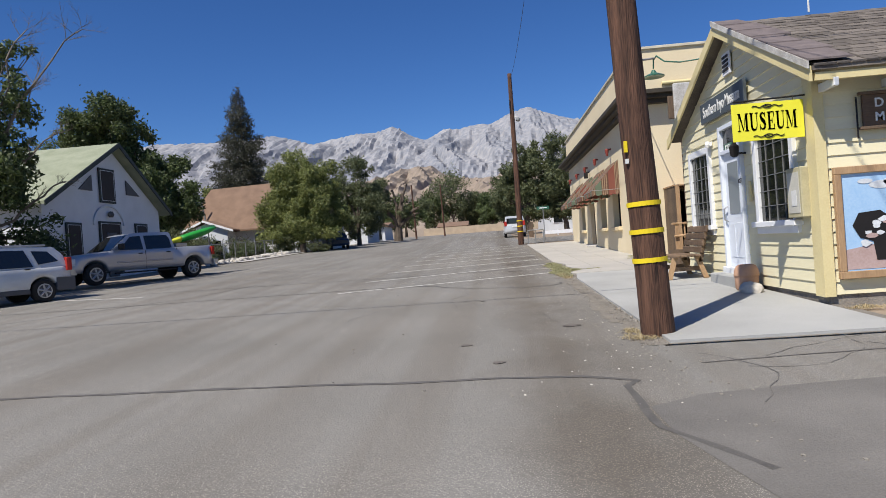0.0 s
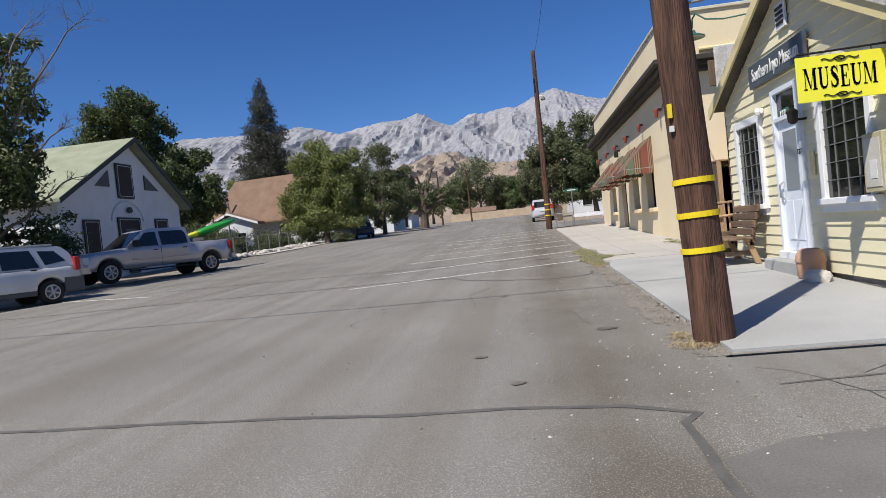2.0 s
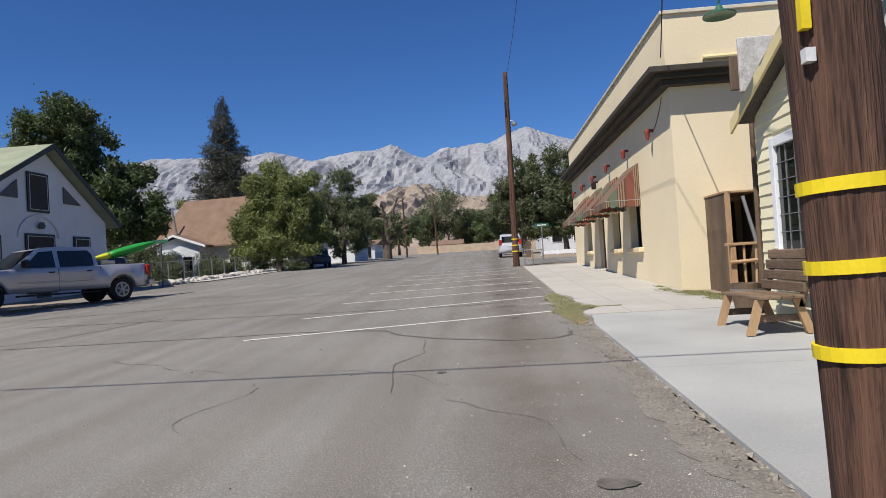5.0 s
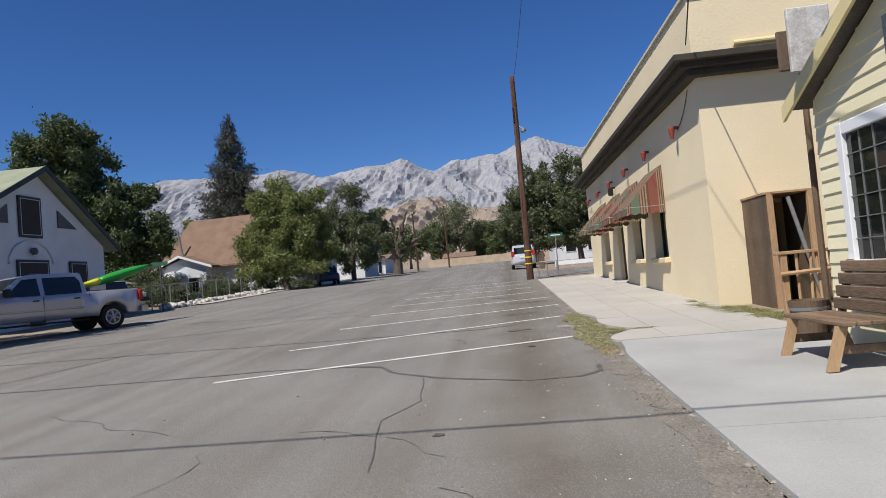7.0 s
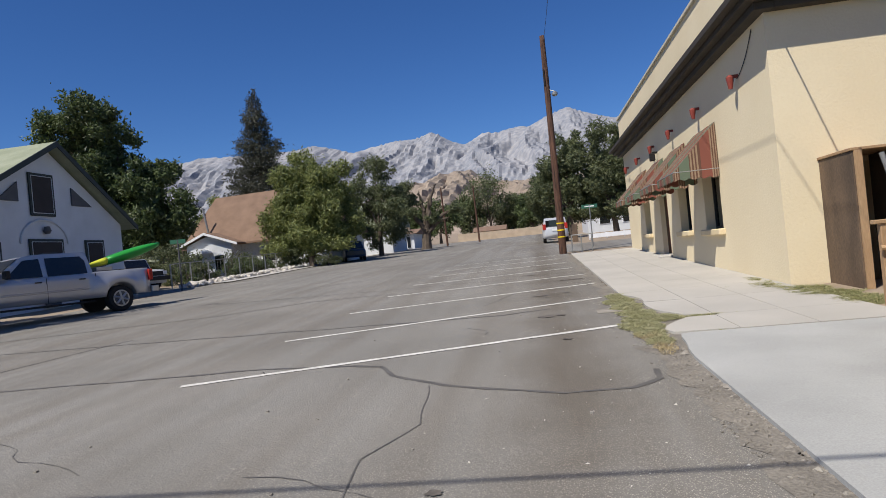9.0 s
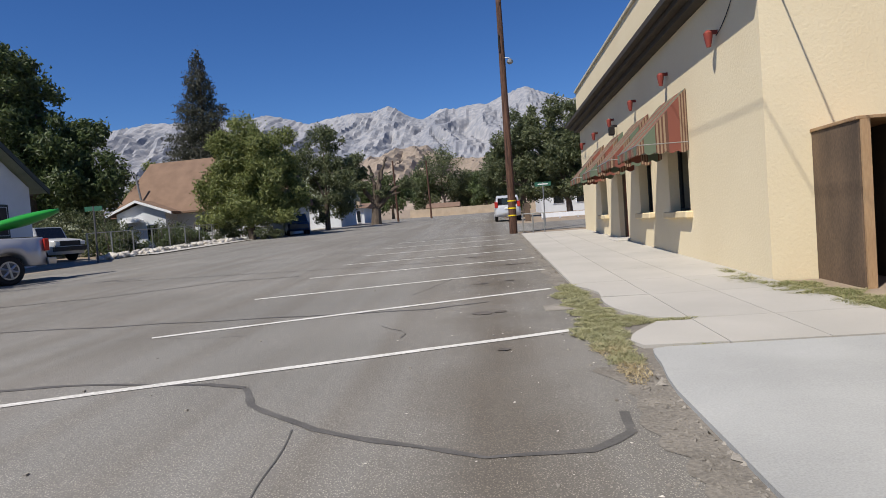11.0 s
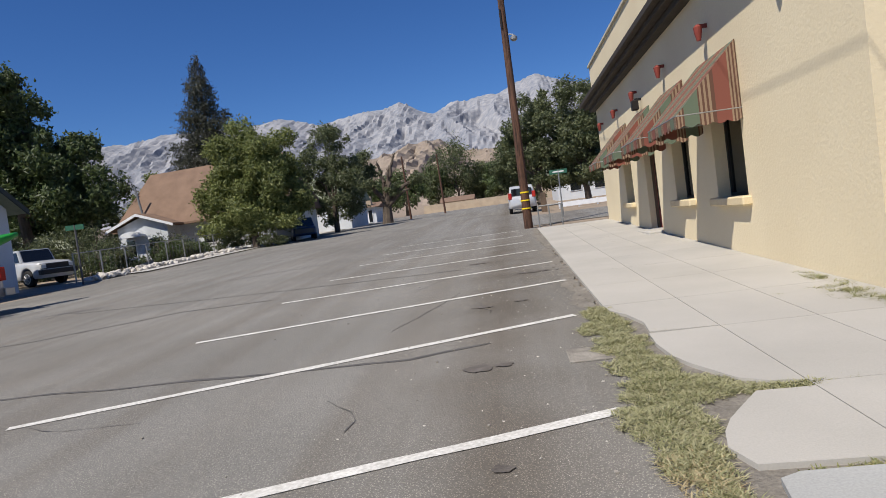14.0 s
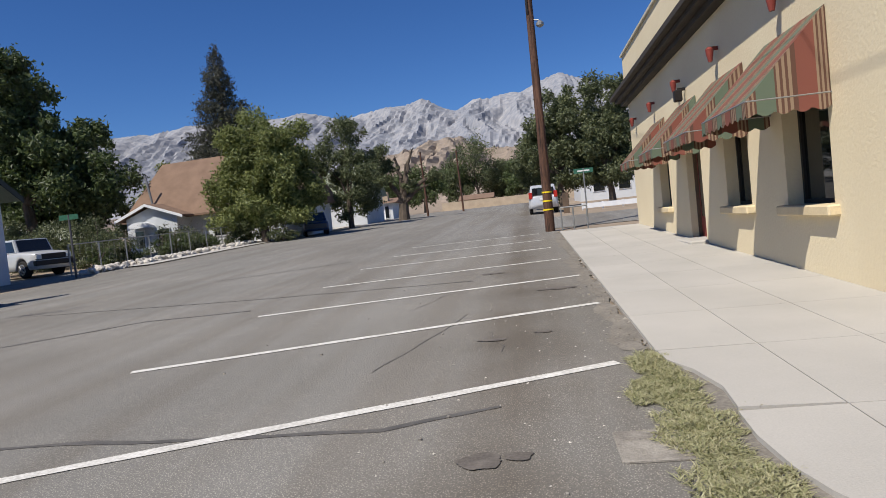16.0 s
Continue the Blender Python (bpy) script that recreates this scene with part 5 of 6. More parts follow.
EX, YE = 5.1, 12.62
for ye, nm in ((YE, "roof_near"), (19.02, "roof_beyond")):
    zz = MPZ + 0.06 - (MPZ - ME) * abs(ye - MP) / (MP - M0 if ye < MP else M1 - MP)
    tagged(obj(nm, prism([(EX, MP, MPZ + 0.06), (EX, ye, zz), (EX, ye, zz + 0.05), (EX, MP, MPZ + 0.11)], (8.6, 0, 0)), SHINGLE), "roof deck under the shingles", "roof", kind="structure")
    tagged(obj("trim_rake", prism([(EX - 0.03, MP, MPZ - 0.06), (EX - 0.03, ye, zz - 0.13), (EX - 0.03, ye, zz + 0.05), (EX - 0.03, MP, MPZ + 0.11)], (0.035, 0, 0)), TRIMY), "yellow rake board", "trim", kind="structure")
tagged(obj("trim_eave", box((EX + 0.05, YE + 0.03, 3.18), (13.5, YE + 0.06, 3.27)), TRIMY), "yellow eave board", "trim", kind="structure")
tagged(obj("trim_corner", bx(box((MX - 0.03, M0 - 0.03, MB - 0.02), (MX + 0.1, M0 + 0.0, ME - 0.1)), (MX - 0.03, M0, MB - 0.02), (MX, M0 + 0.21, ME + 0.02)), TRIMY), "yellow corner boards", "trim", kind="structure")


def sash_window(nm, y0, y1, z0, z1):
    t = tagged(thing(nm, "white-framed window with small leaded panes", "window"), kind="structure")
    f = 0.12
    bm = bmesh.new()
    for q in ((y0, y0 + f, z0, z1), (y1 - f, y1, z0, z1), (y0 + f, y1 - f, z1 - f, z1)):
        bx(bm, (MX - 0.05, q[0], q[2]), (MX + 0.03, q[1], q[3]), 0.006)
    part("window_frame", bm, WHITE, t)
    part("window_sill", box((MX - 0.11, y0 - 0.05, z0 - 0.05), (MX + 0.03, y1 + 0.05, z0 + 0.03), 0.008), WHITE, t)
    part("apron", box((MX - 0.045, y0, z0 - 0.15), (MX + 0.02, y1, z0 - 0.05), 0.004), WHITE, t)
    part("pane", box((MX - 0.002, y0 + f, z0 + 0.03), (MX + 0.006, y1 - f, z1 - f)), GLASS, t)
    for k in range(1, 4):
        y = y0 + f + (y1 - y0 - 2 * f) * k / 4
        part("muntin", box((MX - 0.016, y - 0.005, z0 + 0.03), (MX - 0.002, y + 0.005, z1 - f)), GALV, t)
    for k in range(1, 6):
        z = z0 + 0.03 + (z1 - f - z0 - 0.03) * k / 6
        part("muntin", box((MX - 0.016, y0 + f, z - 0.005), (MX - 0.002, y1 - f, z + 0.005)), GALV, t)


MW = [(13.6, 14.95, 1.55, 3.02), (16.95, 18.22, 1.55, 3.02)]
sash_window("window_11", *MW[0])
sash_window("window_12", *MW[1])
dr = tagged(thing("door_museum", "pale blue-white panelled door with glass light, transom and number 127", "door"), kind="structure")
DA, DB, DZ, DT, DTT = 15.42, 16.36, 0.86, 2.76, 3.24
part("door_leaf", box((MX - 0.01, DA + 0.08, DZ), (MX + 0.05, DB - 0.08, DT), 0.006), DOORWHITE, dr)
bm = bmesh.new()
for q in ((DA, DA + 0.08, DZ - 0.05, DTT), (DB - 0.08, DB, DZ - 0.05, DTT), (DA + 0.08, DB - 0.08, DTT - 0.07, DTT), (DA + 0.08, DB - 0.08, DT, DT + 0.06)):
    bx(bm, (MX - 0.07, q[0], q[2]), (MX + 0.05, q[1], q[3]), 0.005)
part("door_frame", bm, DOORWHITE, dr)
part("transom", box((MX - 0.005, DA + 0.08, DT + 0.06), (MX + 0.005, DB - 0.08, DTT - 0.07)), GLASS, dr)
part("door_glass", box((MX - 0.02, DA + 0.24, 1.75), (MX - 0.011, DB - 0.24, 2.6)), glass_mat("pale_glass", (0.25, 0.28, 0.3), 0.15), dr, "frosted glass light")
for y in (DA + 0.2, DA + 0.52):
    part("door_panel", box((MX - 0.022, y, 1.02), (MX - 0.01, y + 0.24, 1.6), 0.008), DOORWHITE, dr)
part("door_handle", tube([(MX - 0.02, DB - 0.14, 1.62), (MX - 0.08, DB - 0.14, 1.66), (MX - 0.08, DB - 0.14, 1.84), (MX - 0.02, DB - 0.14, 1.88)], 0.012, 8), METAL, dr, "worn metal handle")
part("number_plate", box((MX - 0.05, 15.78, DT + 0.0), (MX - 0.03, 16.12, DT + 0.16), 0.003), GREENENAMEL, dr)
text_part("127", 0.15, Matrix.Translation((MX - 0.056, 15.95, DT + 0.08)) @ FACING_WEST, LETTER, dr)
text_part("127", 0.1, Matrix.Translation((MX - 0.075, DA + 0.02, 2.25)) @ FACING_WEST, BLACK, dr)
for z, dx in ((gz(15.8) + PAVE_Z, 0.32),):
    tagged(obj("step", box((MX - dx, 15.15, z - 0.05), (MX + 0.02, 16.45, z + 0.17), 0.02), NEWCONCRETE), "concrete door step", "step", kind="structure")
tagged(obj("step_upper", box((MX - 0.12, 15.4, gz(15.8)), (MX + 0.03, 16.38, DZ - 0.004), 0.01), WHITE), "white door sill", "step", kind="structure")

lt = thing("porch_lantern", "black metal lantern beside the museum door", "lamp")
part("bracket", box((MX - 0.16, 15.3, 2.66), (MX + 0.0, 15.33, 2.69)), BLACK, lt)
part("cage", lathe([(0.03, 0), (0.065, 0.03), (0.08, 0.17), (0.02, 0.22)], 6, (MX - 0.17, 15.32, 2.62)), BLACK, lt)

# roll roofing laid over the rake of the near slope, and the rafter tails
ed = tagged(thing("roof_edging", "peeling mauve-grey roll roofing along the gable edge", "roofing"), kind="structure")
for k in range(6):
    ya, yb = YE - 0.03 + (MP - YE + 0.03) * k / 6, YE + (MP - YE) * (k + 1) / 6 + 0.02
    za, zb = slope(ya) + 0.17, slope(yb) + 0.17
    part("strip", prism([(EX - 0.05, ya, za + 0.012), (EX - 0.05, yb, zb), (EX - 0.05, yb, zb + 0.02), (EX - 0.05, ya, za + 0.035)], (0.5 + 0.07 * math.sin(k * 2.3), 0, 0)), ROLLROOF, ed)
part("drip_edge", prism([(EX - 0.062, YE - 0.03, slope(YE - 0.03) + 0.09), (EX - 0.062, MP, slope(MP) + 0.1), (EX - 0.062, MP, slope(MP) + 0.185), (EX - 0.062, YE - 0.03, slope(YE - 0.03) + 0.18)], (0.025, 0, 0)), WOODWHITE, ed, "flaking pale drip edge")
for k in range(6):
    x = MX + 0.05 + 0.75 * k
    tagged(obj("rafter_tail", box((x, YE + 0.02, 3.1), (x + 0.06, M0, 3.2), 0.006), WHITE), "white rafter tail under the eave", "rafter", kind="structure")


def serif_letter(c):
    """Flat strokes of one slab-footed capital, a unit high; returns its polygons and width."""
    def bar(x0, y0, x1, y1):
        return [(x0, y0), (x1, y0), (x1, y1), (x0, y1)]

    def band(pts):
        out = []
        for (xa, ya, wa), (xb, yb, wb) in zip(pts, pts[1:]):
            d = Vector((xb - xa, yb - ya)).normalized()
            n_ = Vector((-d.y, d.x))
            out.append([(xa + n_.x * wa, ya + n_.y * wa), (xb + n_.x * wb, yb + n_.y * wb), (xb - n_.x * wb, yb - n_.y * wb), (xa - n_.x * wa, ya - n_.y * wa)])
        return out
    if c == "M":
        return [bar(0, 0, .3, .06), bar(.11, 0, .18, 1), bar(0, .94, .24, 1), [(.08, 1), (.3, 1), (.62, .1), (.56, 0)], [(.56, 0), (.62, .1), (.9, 1), (.83, 1)],
                bar(.83, 0, 1.04, 1), bar(.74, 0, 1.14, .06), bar(.85, .94, 1.14, 1)], 1.14
    if c == "U":
        return [bar(.1, .3, .3, 1), bar(0, .94, .4, 1), bar(.72, .3, .79, 1), bar(.6, .94, .9, 1)] + band(
            [(.2, .32, .1), (.22, .18, .1), (.3, .08, .085), (.45, .04, .06), (.6, .07, .05), (.7, .16, .04), (.755, .32, .035)]), .9
    if c == "S":
        return band([(.6, .7, .03), (.54, .86, .04), (.42, .95, .045), (.28, .95, .06), (.16, .87, .085), (.14, .74, .1), (.24, .62, .12), (.42, .5, .13), (.55, .38, .12), (.58, .24, .1),
                     (.5, .12, .075), (.36, .05, .05), (.22, .06, .045), (.11, .15, .04), (.06, .3, .03)]) + [bar(.57, .68, .63, 1), bar(.03, 0, .09, .32)], .7
    return [bar(.1, 0, .31, 1), bar(0, 0, .75, .06), bar(0, .94, .72, 1), bar(.3, .47, .52, .53), bar(.48, .36, .54, .64), bar(.67, 0, .75, .3), bar(.65, .7, .72, 1)], .78


sg = thing("hanging_sign", "bright yellow metal sign with black serif lettering", "sign")
part("panel", box((4.37, 13.19, 2.6), (5.24, 13.205, 3.07), 0.002), SIGNYELLOW, sg)
u = 4.805 - 0.37
for c in "MUSEUM":
    polys, wide = serif_letter(c)
    bm = bmesh.new()
    for q in polys:
        bm.faces.new([bm.verts.new((u + a * 0.117, 13.186, 2.725 + b * 0.225)) for a, b in q])
    bmesh.ops.solidify(bm, geom=bm.faces[:], thickness=0.003)
    part("letter", bm, BLACK, sg)
    u += (wide + 0.115) * 0.117
for z in (3.02, 2.65):
    part("scroll", tube([(4.62 + 0.37 * k / 16, 13.184, z + 0.012 * math.sin(k * 1.2)) for k in range(17)], 0.006, 5), BLACK, sg)
    part("scroll", tube([(4.805 + 0.05 * math.cos(k * 0.52), 13.184, z + 0.022 * math.sin(k * 0.52)) for k in range(13)], 0.006, 5), BLACK, sg)
part("hanger", tube([(5.28, 13.2, 3.12), (4.4, 13.2, 3.1)], 0.012), BLACK, sg)
part("hook", tube([(4.5, 13.2, 3.11), (4.5, 13.2, 3.06)], 0.006), BLACK, sg)
part("hook", tube([(5.12, 13.2, 3.12), (5.12, 13.2, 3.06)], 0.006), BLACK, sg)

s2 = thing("name_board", "dark grey painted board with white condensed lettering", "sign")
part("board", box((MX - 0.09, 15.0, 3.42), (MX - 0.04, 17.1, 3.78), 0.006), SIGNGREY, s2)
text_part("Southern Inyo Museum", 0.27, Matrix.Translation((MX - 0.094, 16.05, 3.6)) @ FACING_WEST, LETTER, s2, stretch=0.7, bold=0.012)

nc = thing("notice_case", "shallow painted notice case with faded papers", "notice board")
part("case", box((MX - 0.13, 13.24, 1.6), (MX - 0.02, 13.66, 2.24), 0.01), PUTTY, nc)
part("glass", box((MX - 0.138, 13.29, 1.66), (MX - 0.131, 13.61, 2.18)), PAPER, nc)
part("notice", box((MX - 0.143, 13.36, 1.75), (MX - 0.139, 13.5, 1.95)), LETTER, nc)

vn = thing("gable_vent", "small white louvred gable vent", "vent")
part("frame", box((MX - 0.05, 15.6, 4.02), (MX - 0.02, 15.95, 4.38), 0.005), WHITE, vn)
for k in range(4):
    part("slat", box((MX - 0.065, 15.65, 4.08 + 0.07 * k), (MX - 0.05, 15.9, 4.12 + 0.07 * k)), BLACK, vn)

gl = thing("gooseneck_lamp", "green enamel gooseneck lamp on the gable", "lamp")
part("arm", tube([(MX - 0.03, 16.9, 4.6), (4.9, 17.1, 4.62), (4.7, 17.35, 4.72), (4.62, 17.6, 4.9), (4.6, 17.75, 4.86), (4.6, 17.8, 4.7)], 0.014, 7), GREENENAMEL, gl)
part("shade", lathe([(0.03, 0.12), (0.06, 0.06), (0.2, 0.0), (0.2, -0.02), (0.05, 0.0)], 18, (4.6, 17.8, 4.56)), GREENENAMEL, gl)

ww = thing("broken_signboard", "peeling white timber signboard behind the gable", "sign")
part("board", box((5.35, 19.25, 3.9), (5.85, 19.32, 4.7), 0.01), WOODWHITE, ww)
part("board", box((5.24, 19.33, 3.95), (5.42, 19.38, 4.45), 0.01), BROWNPLY, ww)
part("post", cyl(bmesh.new(), (5.5, 19.35, gz(19)), (5.5, 19.35, 4.6), 0.04, n=8), BROWNPLY, ww)

mu = thing("mural_panel", "framed painted mural of desert sky and a dark shape", "painting")
part("board", box((5.52, M0 - 0.06, 0.9), (8.2, M0 - 0.03, 2.08)), SKYPAINT, mu)
part("desert", prism([(5.53, M0 - 0.064, 0.92), (8.19, M0 - 0.064, 0.92), (8.19, M0 - 0.064, 1.3), (7.4, M0 - 0.064, 1.22), (6.4, M0 - 0.064, 1.3), (5.53, M0 - 0.064, 1.16)], (0, 0.003, 0)), DESERT, mu, "painted desert floor")
part("peak", prism([(6.2, M0 - 0.067, 1.25), (7.3, M0 - 0.067, 1.25), (6.9, M0 - 0.067, 1.7), (6.5, M0 - 0.067, 1.55)], (0, 0.002, 0)), CLOUD, mu, "painted pale peak")
part("dark_shape", prism([(5.62, M0 - 0.07, 1.45), (5.7, M0 - 0.07, 1.6), (5.95, M0 - 0.07, 1.62), (6.1, M0 - 0.07, 1.5), (6.7, M0 - 0.07, 1.5), (6.75, M0 - 0.07, 1.2), (6.55, M0 - 0.07, 1.12), (6.2, M0 - 0.07, 1.2), (6.0, M0 - 0.07, 1.02), (5.88, M0 - 0.07, 1.02), (5.85, M0 - 0.07, 1.25), (5.7, M0 - 0.07, 1.3)], (0, 0.002, 0)), BLACK, mu, "plain dark painted shape")
for cx, cz, r in ((6.0, 1.93, 0.1), (6.2, 1.96, 0.12), (6.4, 1.9, 0.08)):
    part("cloud", prism([(cx + 1.6 * r * math.cos(a * 0.52), M0 - 0.065, cz + 0.5 * r * math.sin(a * 0.52)) for a in range(12)], (0, 0.003, 0)), CLOUD, mu)
rng = random.Random(12)
for k in range(16):
    cx, cz, r = rng.uniform(5.75, 6.66), rng.uniform(1.22, 1.52), rng.uniform(0.025, 0.06)
    part("pale_patch", prism([(cx + 1.5 * r * math.cos(a * 0.785) * rng.uniform(.6, 1.2), M0 - 0.073 - 0.0003 * k, cz + r * math.sin(a * 0.785) * rng.uniform(.5, 1.1)) for a in range(8)], (0, 0.002, 0)), CLOUD if k % 3 else DESERT, mu)
for cx, cz, r in ((6.9, 1.75, 0.22), (7.3, 1.82, 0.2), (7.7, 1.7, 0.25), (5.8, 1.98, 0.06)):
    part("cloud", prism([(cx + 1.5 * r * math.cos(a * 0.52), M0 - 0.0665, cz + 0.5 * r * math.sin(a * 0.52)) for a in range(12)], (0, 0.002, 0)), CLOUD, mu)
for a, b in (((5.44, 2.08), (8.28, 2.17)), ((5.44, 0.81), (8.28, 0.9)), ((5.44, 0.9), (5.52, 2.08)), ((8.2, 0.9), (8.28, 2.08))):
    part("frame", box((a[0], M0 - 0.09, a[1]), (b[0], M0 - 0.025, b[1]), 0.006), RAWWOOD, mu, "brown timber frame")
wd = thing("timber_sign", "dark timber sign with pale raised letters on chains", "sign")
part("board", box((5.83, M0 - 0.07, 2.62), (8.0, M0 - 0.035, 3.02), 0.008), SIGNWOOD, wd)
for z in (2.6, 3.02):
    part("frame", box((5.79, M0 - 0.09, z), (8.04, M0 - 0.035, z + 0.035), 0.004), BROWNPLY, wd)
for row, z in (("DARY", 2.91), ("MUSE", 2.74)):
    for k, c in enumerate(row):
        text_part(c, 0.15, Matrix.Translation((6.02 + 0.17 * k, M0 - 0.074, z)) @ FACING_SOUTH, LETTER, wd, "letter", bold=0.02)
part("chain", tube([(5.77, M0 - 0.05, 3.0), (5.77, M0 - 0.05, 2.5)], 0.012), BLACK, wd)


def bench():
    t = thing("bench", "dark stained timber slatted bench against the museum wall", "bench")
    z = gz(17.4) + PAVE_Z
    y0, y1 = 16.95, 18.2
    for k in range(4):
        x = 4.52 + k * 0.125
        part("seat_slat", box((x, y0, z + 0.4), (x + 0.115, y1, z + 0.44), 0.008), BENCHWOOD, t)
    for k in range(4):
        x = 5.01 + k * 0.036
        part("back_slat", box((x, y0 + 0.02, z + 0.46 + k * 0.125), (x + 0.035, y1 - 0.05, z + 0.575 + k * 0.125), 0.008), BENCHWOOD, t)
    for y in (y0 + 0.1, y1 - 0.16):
        for xa, xb in ((4.44, 4.56), (5.1, 4.96)):
            part("leg", prism([(xa - 0.04, y, z), (xa + 0.05, y, z), (xb + 0.05, y, z + 0.4), (xb - 0.04, y, z + 0.4)], (0, 0.06, 0)), RAWWOOD, t)
        part("stretcher", box((4.5, y + 0.06, z + 0.14), (5.06, y + 0.1, z + 0.22), 0.005), BENCHWOOD, t)
        part("back_post", prism([(4.98, y, z + 0.3), (5.05, y, z + 0.3), (5.21, y, z + 0.96), (5.16, y, z + 0.96)], (0, 0.05, 0)), BENCHWOOD, t)


bench()
sl = thing("security_light", "small white security light by the window head", "lamp")
part("base", box((MX - 0.05, 16.82, 3.0), (MX - 0.005, 16.92, 3.08), 0.008), WHITE, sl)
part("head", lathe([(0.03, -0.05), (0.045, 0.0), (0.03, 0.06)], 12, (MX - 0.08, 16.87, 3.03)), WHITE, sl)
hp = thing("wall_plaque", "narrow cream painted plaque beside the door", "plaque")
part("board", box((MX - 0.05, 15.12, 1.9), (MX - 0.02, 15.2, 2.22), 0.006), TRIMY, hp)
pt = thing("clay_pot", "plain terracotta pot with raised rim by the step", "pot")
part("pot", lathe([(0.145, 0), (0.165, 0.03), (0.172, 0.18), (0.172, 0.21), (0.183, 0.215), (0.18, 0.235), (0.172, 0.3), (0.142, 0.36), (0.1, 0.385), (0.09, 0.375)], 28, (5.05, 14.95, gz(15) + PAVE_Z)), TERRA, pt, smooth=True)
rk = tagged(obj("rock", rock_mesh(9, 0.16), ROCK), "pale rough stone lying beside the clay pot", "rock")
rk.location = (4.98, 14.62, gz(14.6) + PAVE_Z + 0.06)


# ---- poles, wires ----
def pole(base, top, r0, r1, label, bands):
    t = thing("utility_pole", label, "utility pole")
    base, top = Vector(base), Vector(top)
    bm = bmesh.new()
    n_, rows = 18, 40
    rings = []
    for k in range(rows + 1):
        f = k / rows
        c = base.lerp(top, f)
        r = r0 + (r1 - r0) * f
        rings.append([bm.verts.new((c.x + r * (1 + 0.05 * noise.noise((a * 1.7, k * 0.25, r0 * 30))) * math.cos(6.28318 * a / n_), c.y + r * (1 + 0.05 * noise.noise((a * 1.7, k * 0.25, r0 * 30))) * math.sin(6.28318 * a / n_), c.z)) for a in range(n_)])
    for a, b in zip(rings, rings[1:]):
        for k in range(n_):
            bm.faces.new((a[k], a[(k + 1) % n_], b[(k + 1) % n_], b[k]))
    bm.faces.new(rings[-1])
    part("shaft", bm, POLEWOOD, t, smooth=True)
    for z in bands:
        f = (z - base.z) / (top.z - base.z)
        c = base.lerp(top, f)
        r = r0 + (r1 - r0) * f
        part("band", cyl(bmesh.new(), c, c + (top - base).normalized() * 0.05, r * 1.07, n=24), YELLOW, t, "yellow reflective band")
    return t


g0 = gz(12.05) - 0.1
np_ = pole((3.0, 11.87, g0 - 0.4), (2.62, 11.92, 9.5), 0.182, 0.115, "dark brown timber utility pole with yellow bands", (1.235, 1.545, 1.84))
part("tag", box((2.735, 11.755, 2.42), (2.77, 11.79, 2.54)), YELLOW, np_, "small yellow pole tag")
part("tag", box((2.74, 11.75, 2.3), (2.775, 11.79, 2.35)), LETTER, np_)
part("step_bolt", cyl(bmesh.new(), (2.85, 11.89, 3.4), (3.15, 11.89, 3.42), 0.012, n=6), GALV, np_)
fp = pole((2.7, 42, gz(42) - 0.3), (2.72, 42, 10.9), 0.17, 0.11, "slim brown timber utility pole at the corner", (2.0, 2.3, 2.6))
part("lamp_arm", tube([(2.72, 42, 8.5), (3.0, 41.9, 8.42)], 0.02), GALV, fp)
part("lamp_head", lathe([(0.05, 0.1), (0.13, 0.02), (0.13, -0.06), (0.06, -0.12)], 14, (3.02, 41.9, 8.3)), GALV, fp, "round street lamp head")
part("insulator_rack", box((2.6, 41.85, 8.7), (2.66, 41.9, 9.4)), BLACK, fp)


def wire(a, b, sag, r, label):
    a, b = Vector(a), Vector(b)
    pts = []
    for k in range(17):
        f = k / 16
        p = a.lerp(b, f)
        p.z -= sag * 4 * f * (1 - f)
        pts.append(p)
    return tagged(obj("overhead_wire", tube(pts, r, 5), BAND), label, "wire")


wire((2.75, 42, 10.6), (2.73, 12.1, 9.3), 0.8, 0.008, "thin dark wire between the timber poles")
wire((2.73, 12.1, 9.0), (2.9, -30, 9.0), 0.8, 0.012, "thin dark wire between the timber poles")
wire((2.72, 12.1, 7.6), (5.35, HY - 0.1, 5.7), 0.3, 0.012, "dark service wire to the hall")
wire((-22, 11.9, 8.4), (5.0, 12.3, 7.0), 0.3, 0.02, "dark service cable over the street")
wire((HX - 0.02, 24.1, 5.0), (HX - 0.02, 25.1, 4.42), 0.1, 0.008, "thin lamp cable on the stucco wall")
wire((7.35, HY - 0.03, 5.05), (8.0, HY - 0.03, 2.8), 0.0, 0.01, "thin cable down the stucco wall")

mast = thing("roof_mast", "thin pale metal mast on the museum roof", "mast")
part("pole", cyl(bmesh.new(), (6.6, 15.75, 4.9), (6.6, 15.75, 6.0), 0.015, n=6), LETTER, mast)

# street corner beyond the hall
ss = thing("street_sign", "green street name sign on a thin steel post", "sign")
part("post", cyl(bmesh.new(), (4.45, 47.5, gz(47.5) - 0.1), (4.45, 47.5, 3.6), 0.03, n=8), GALV, ss)
part("blade", box((4.05, 47.48, 3.4), (4.85, 47.5, 3.6), 0.004), GREENENAMEL, ss)
part("lettering_bar", box((4.2, 47.474, 3.47), (4.7, 47.479, 3.53)), LETTER, ss)
ba = thing("pipe_barrier", "low galvanised pipe barrier at the walk's end", "barrier")
for x in (3.1, 3.5, 3.95):
    part("post", cyl(bmesh.new(), (x, 41.6, gz(41.6)), (x, 41.6, gz(41.6) + 0.8), 0.025, n=8), GALV, ba)
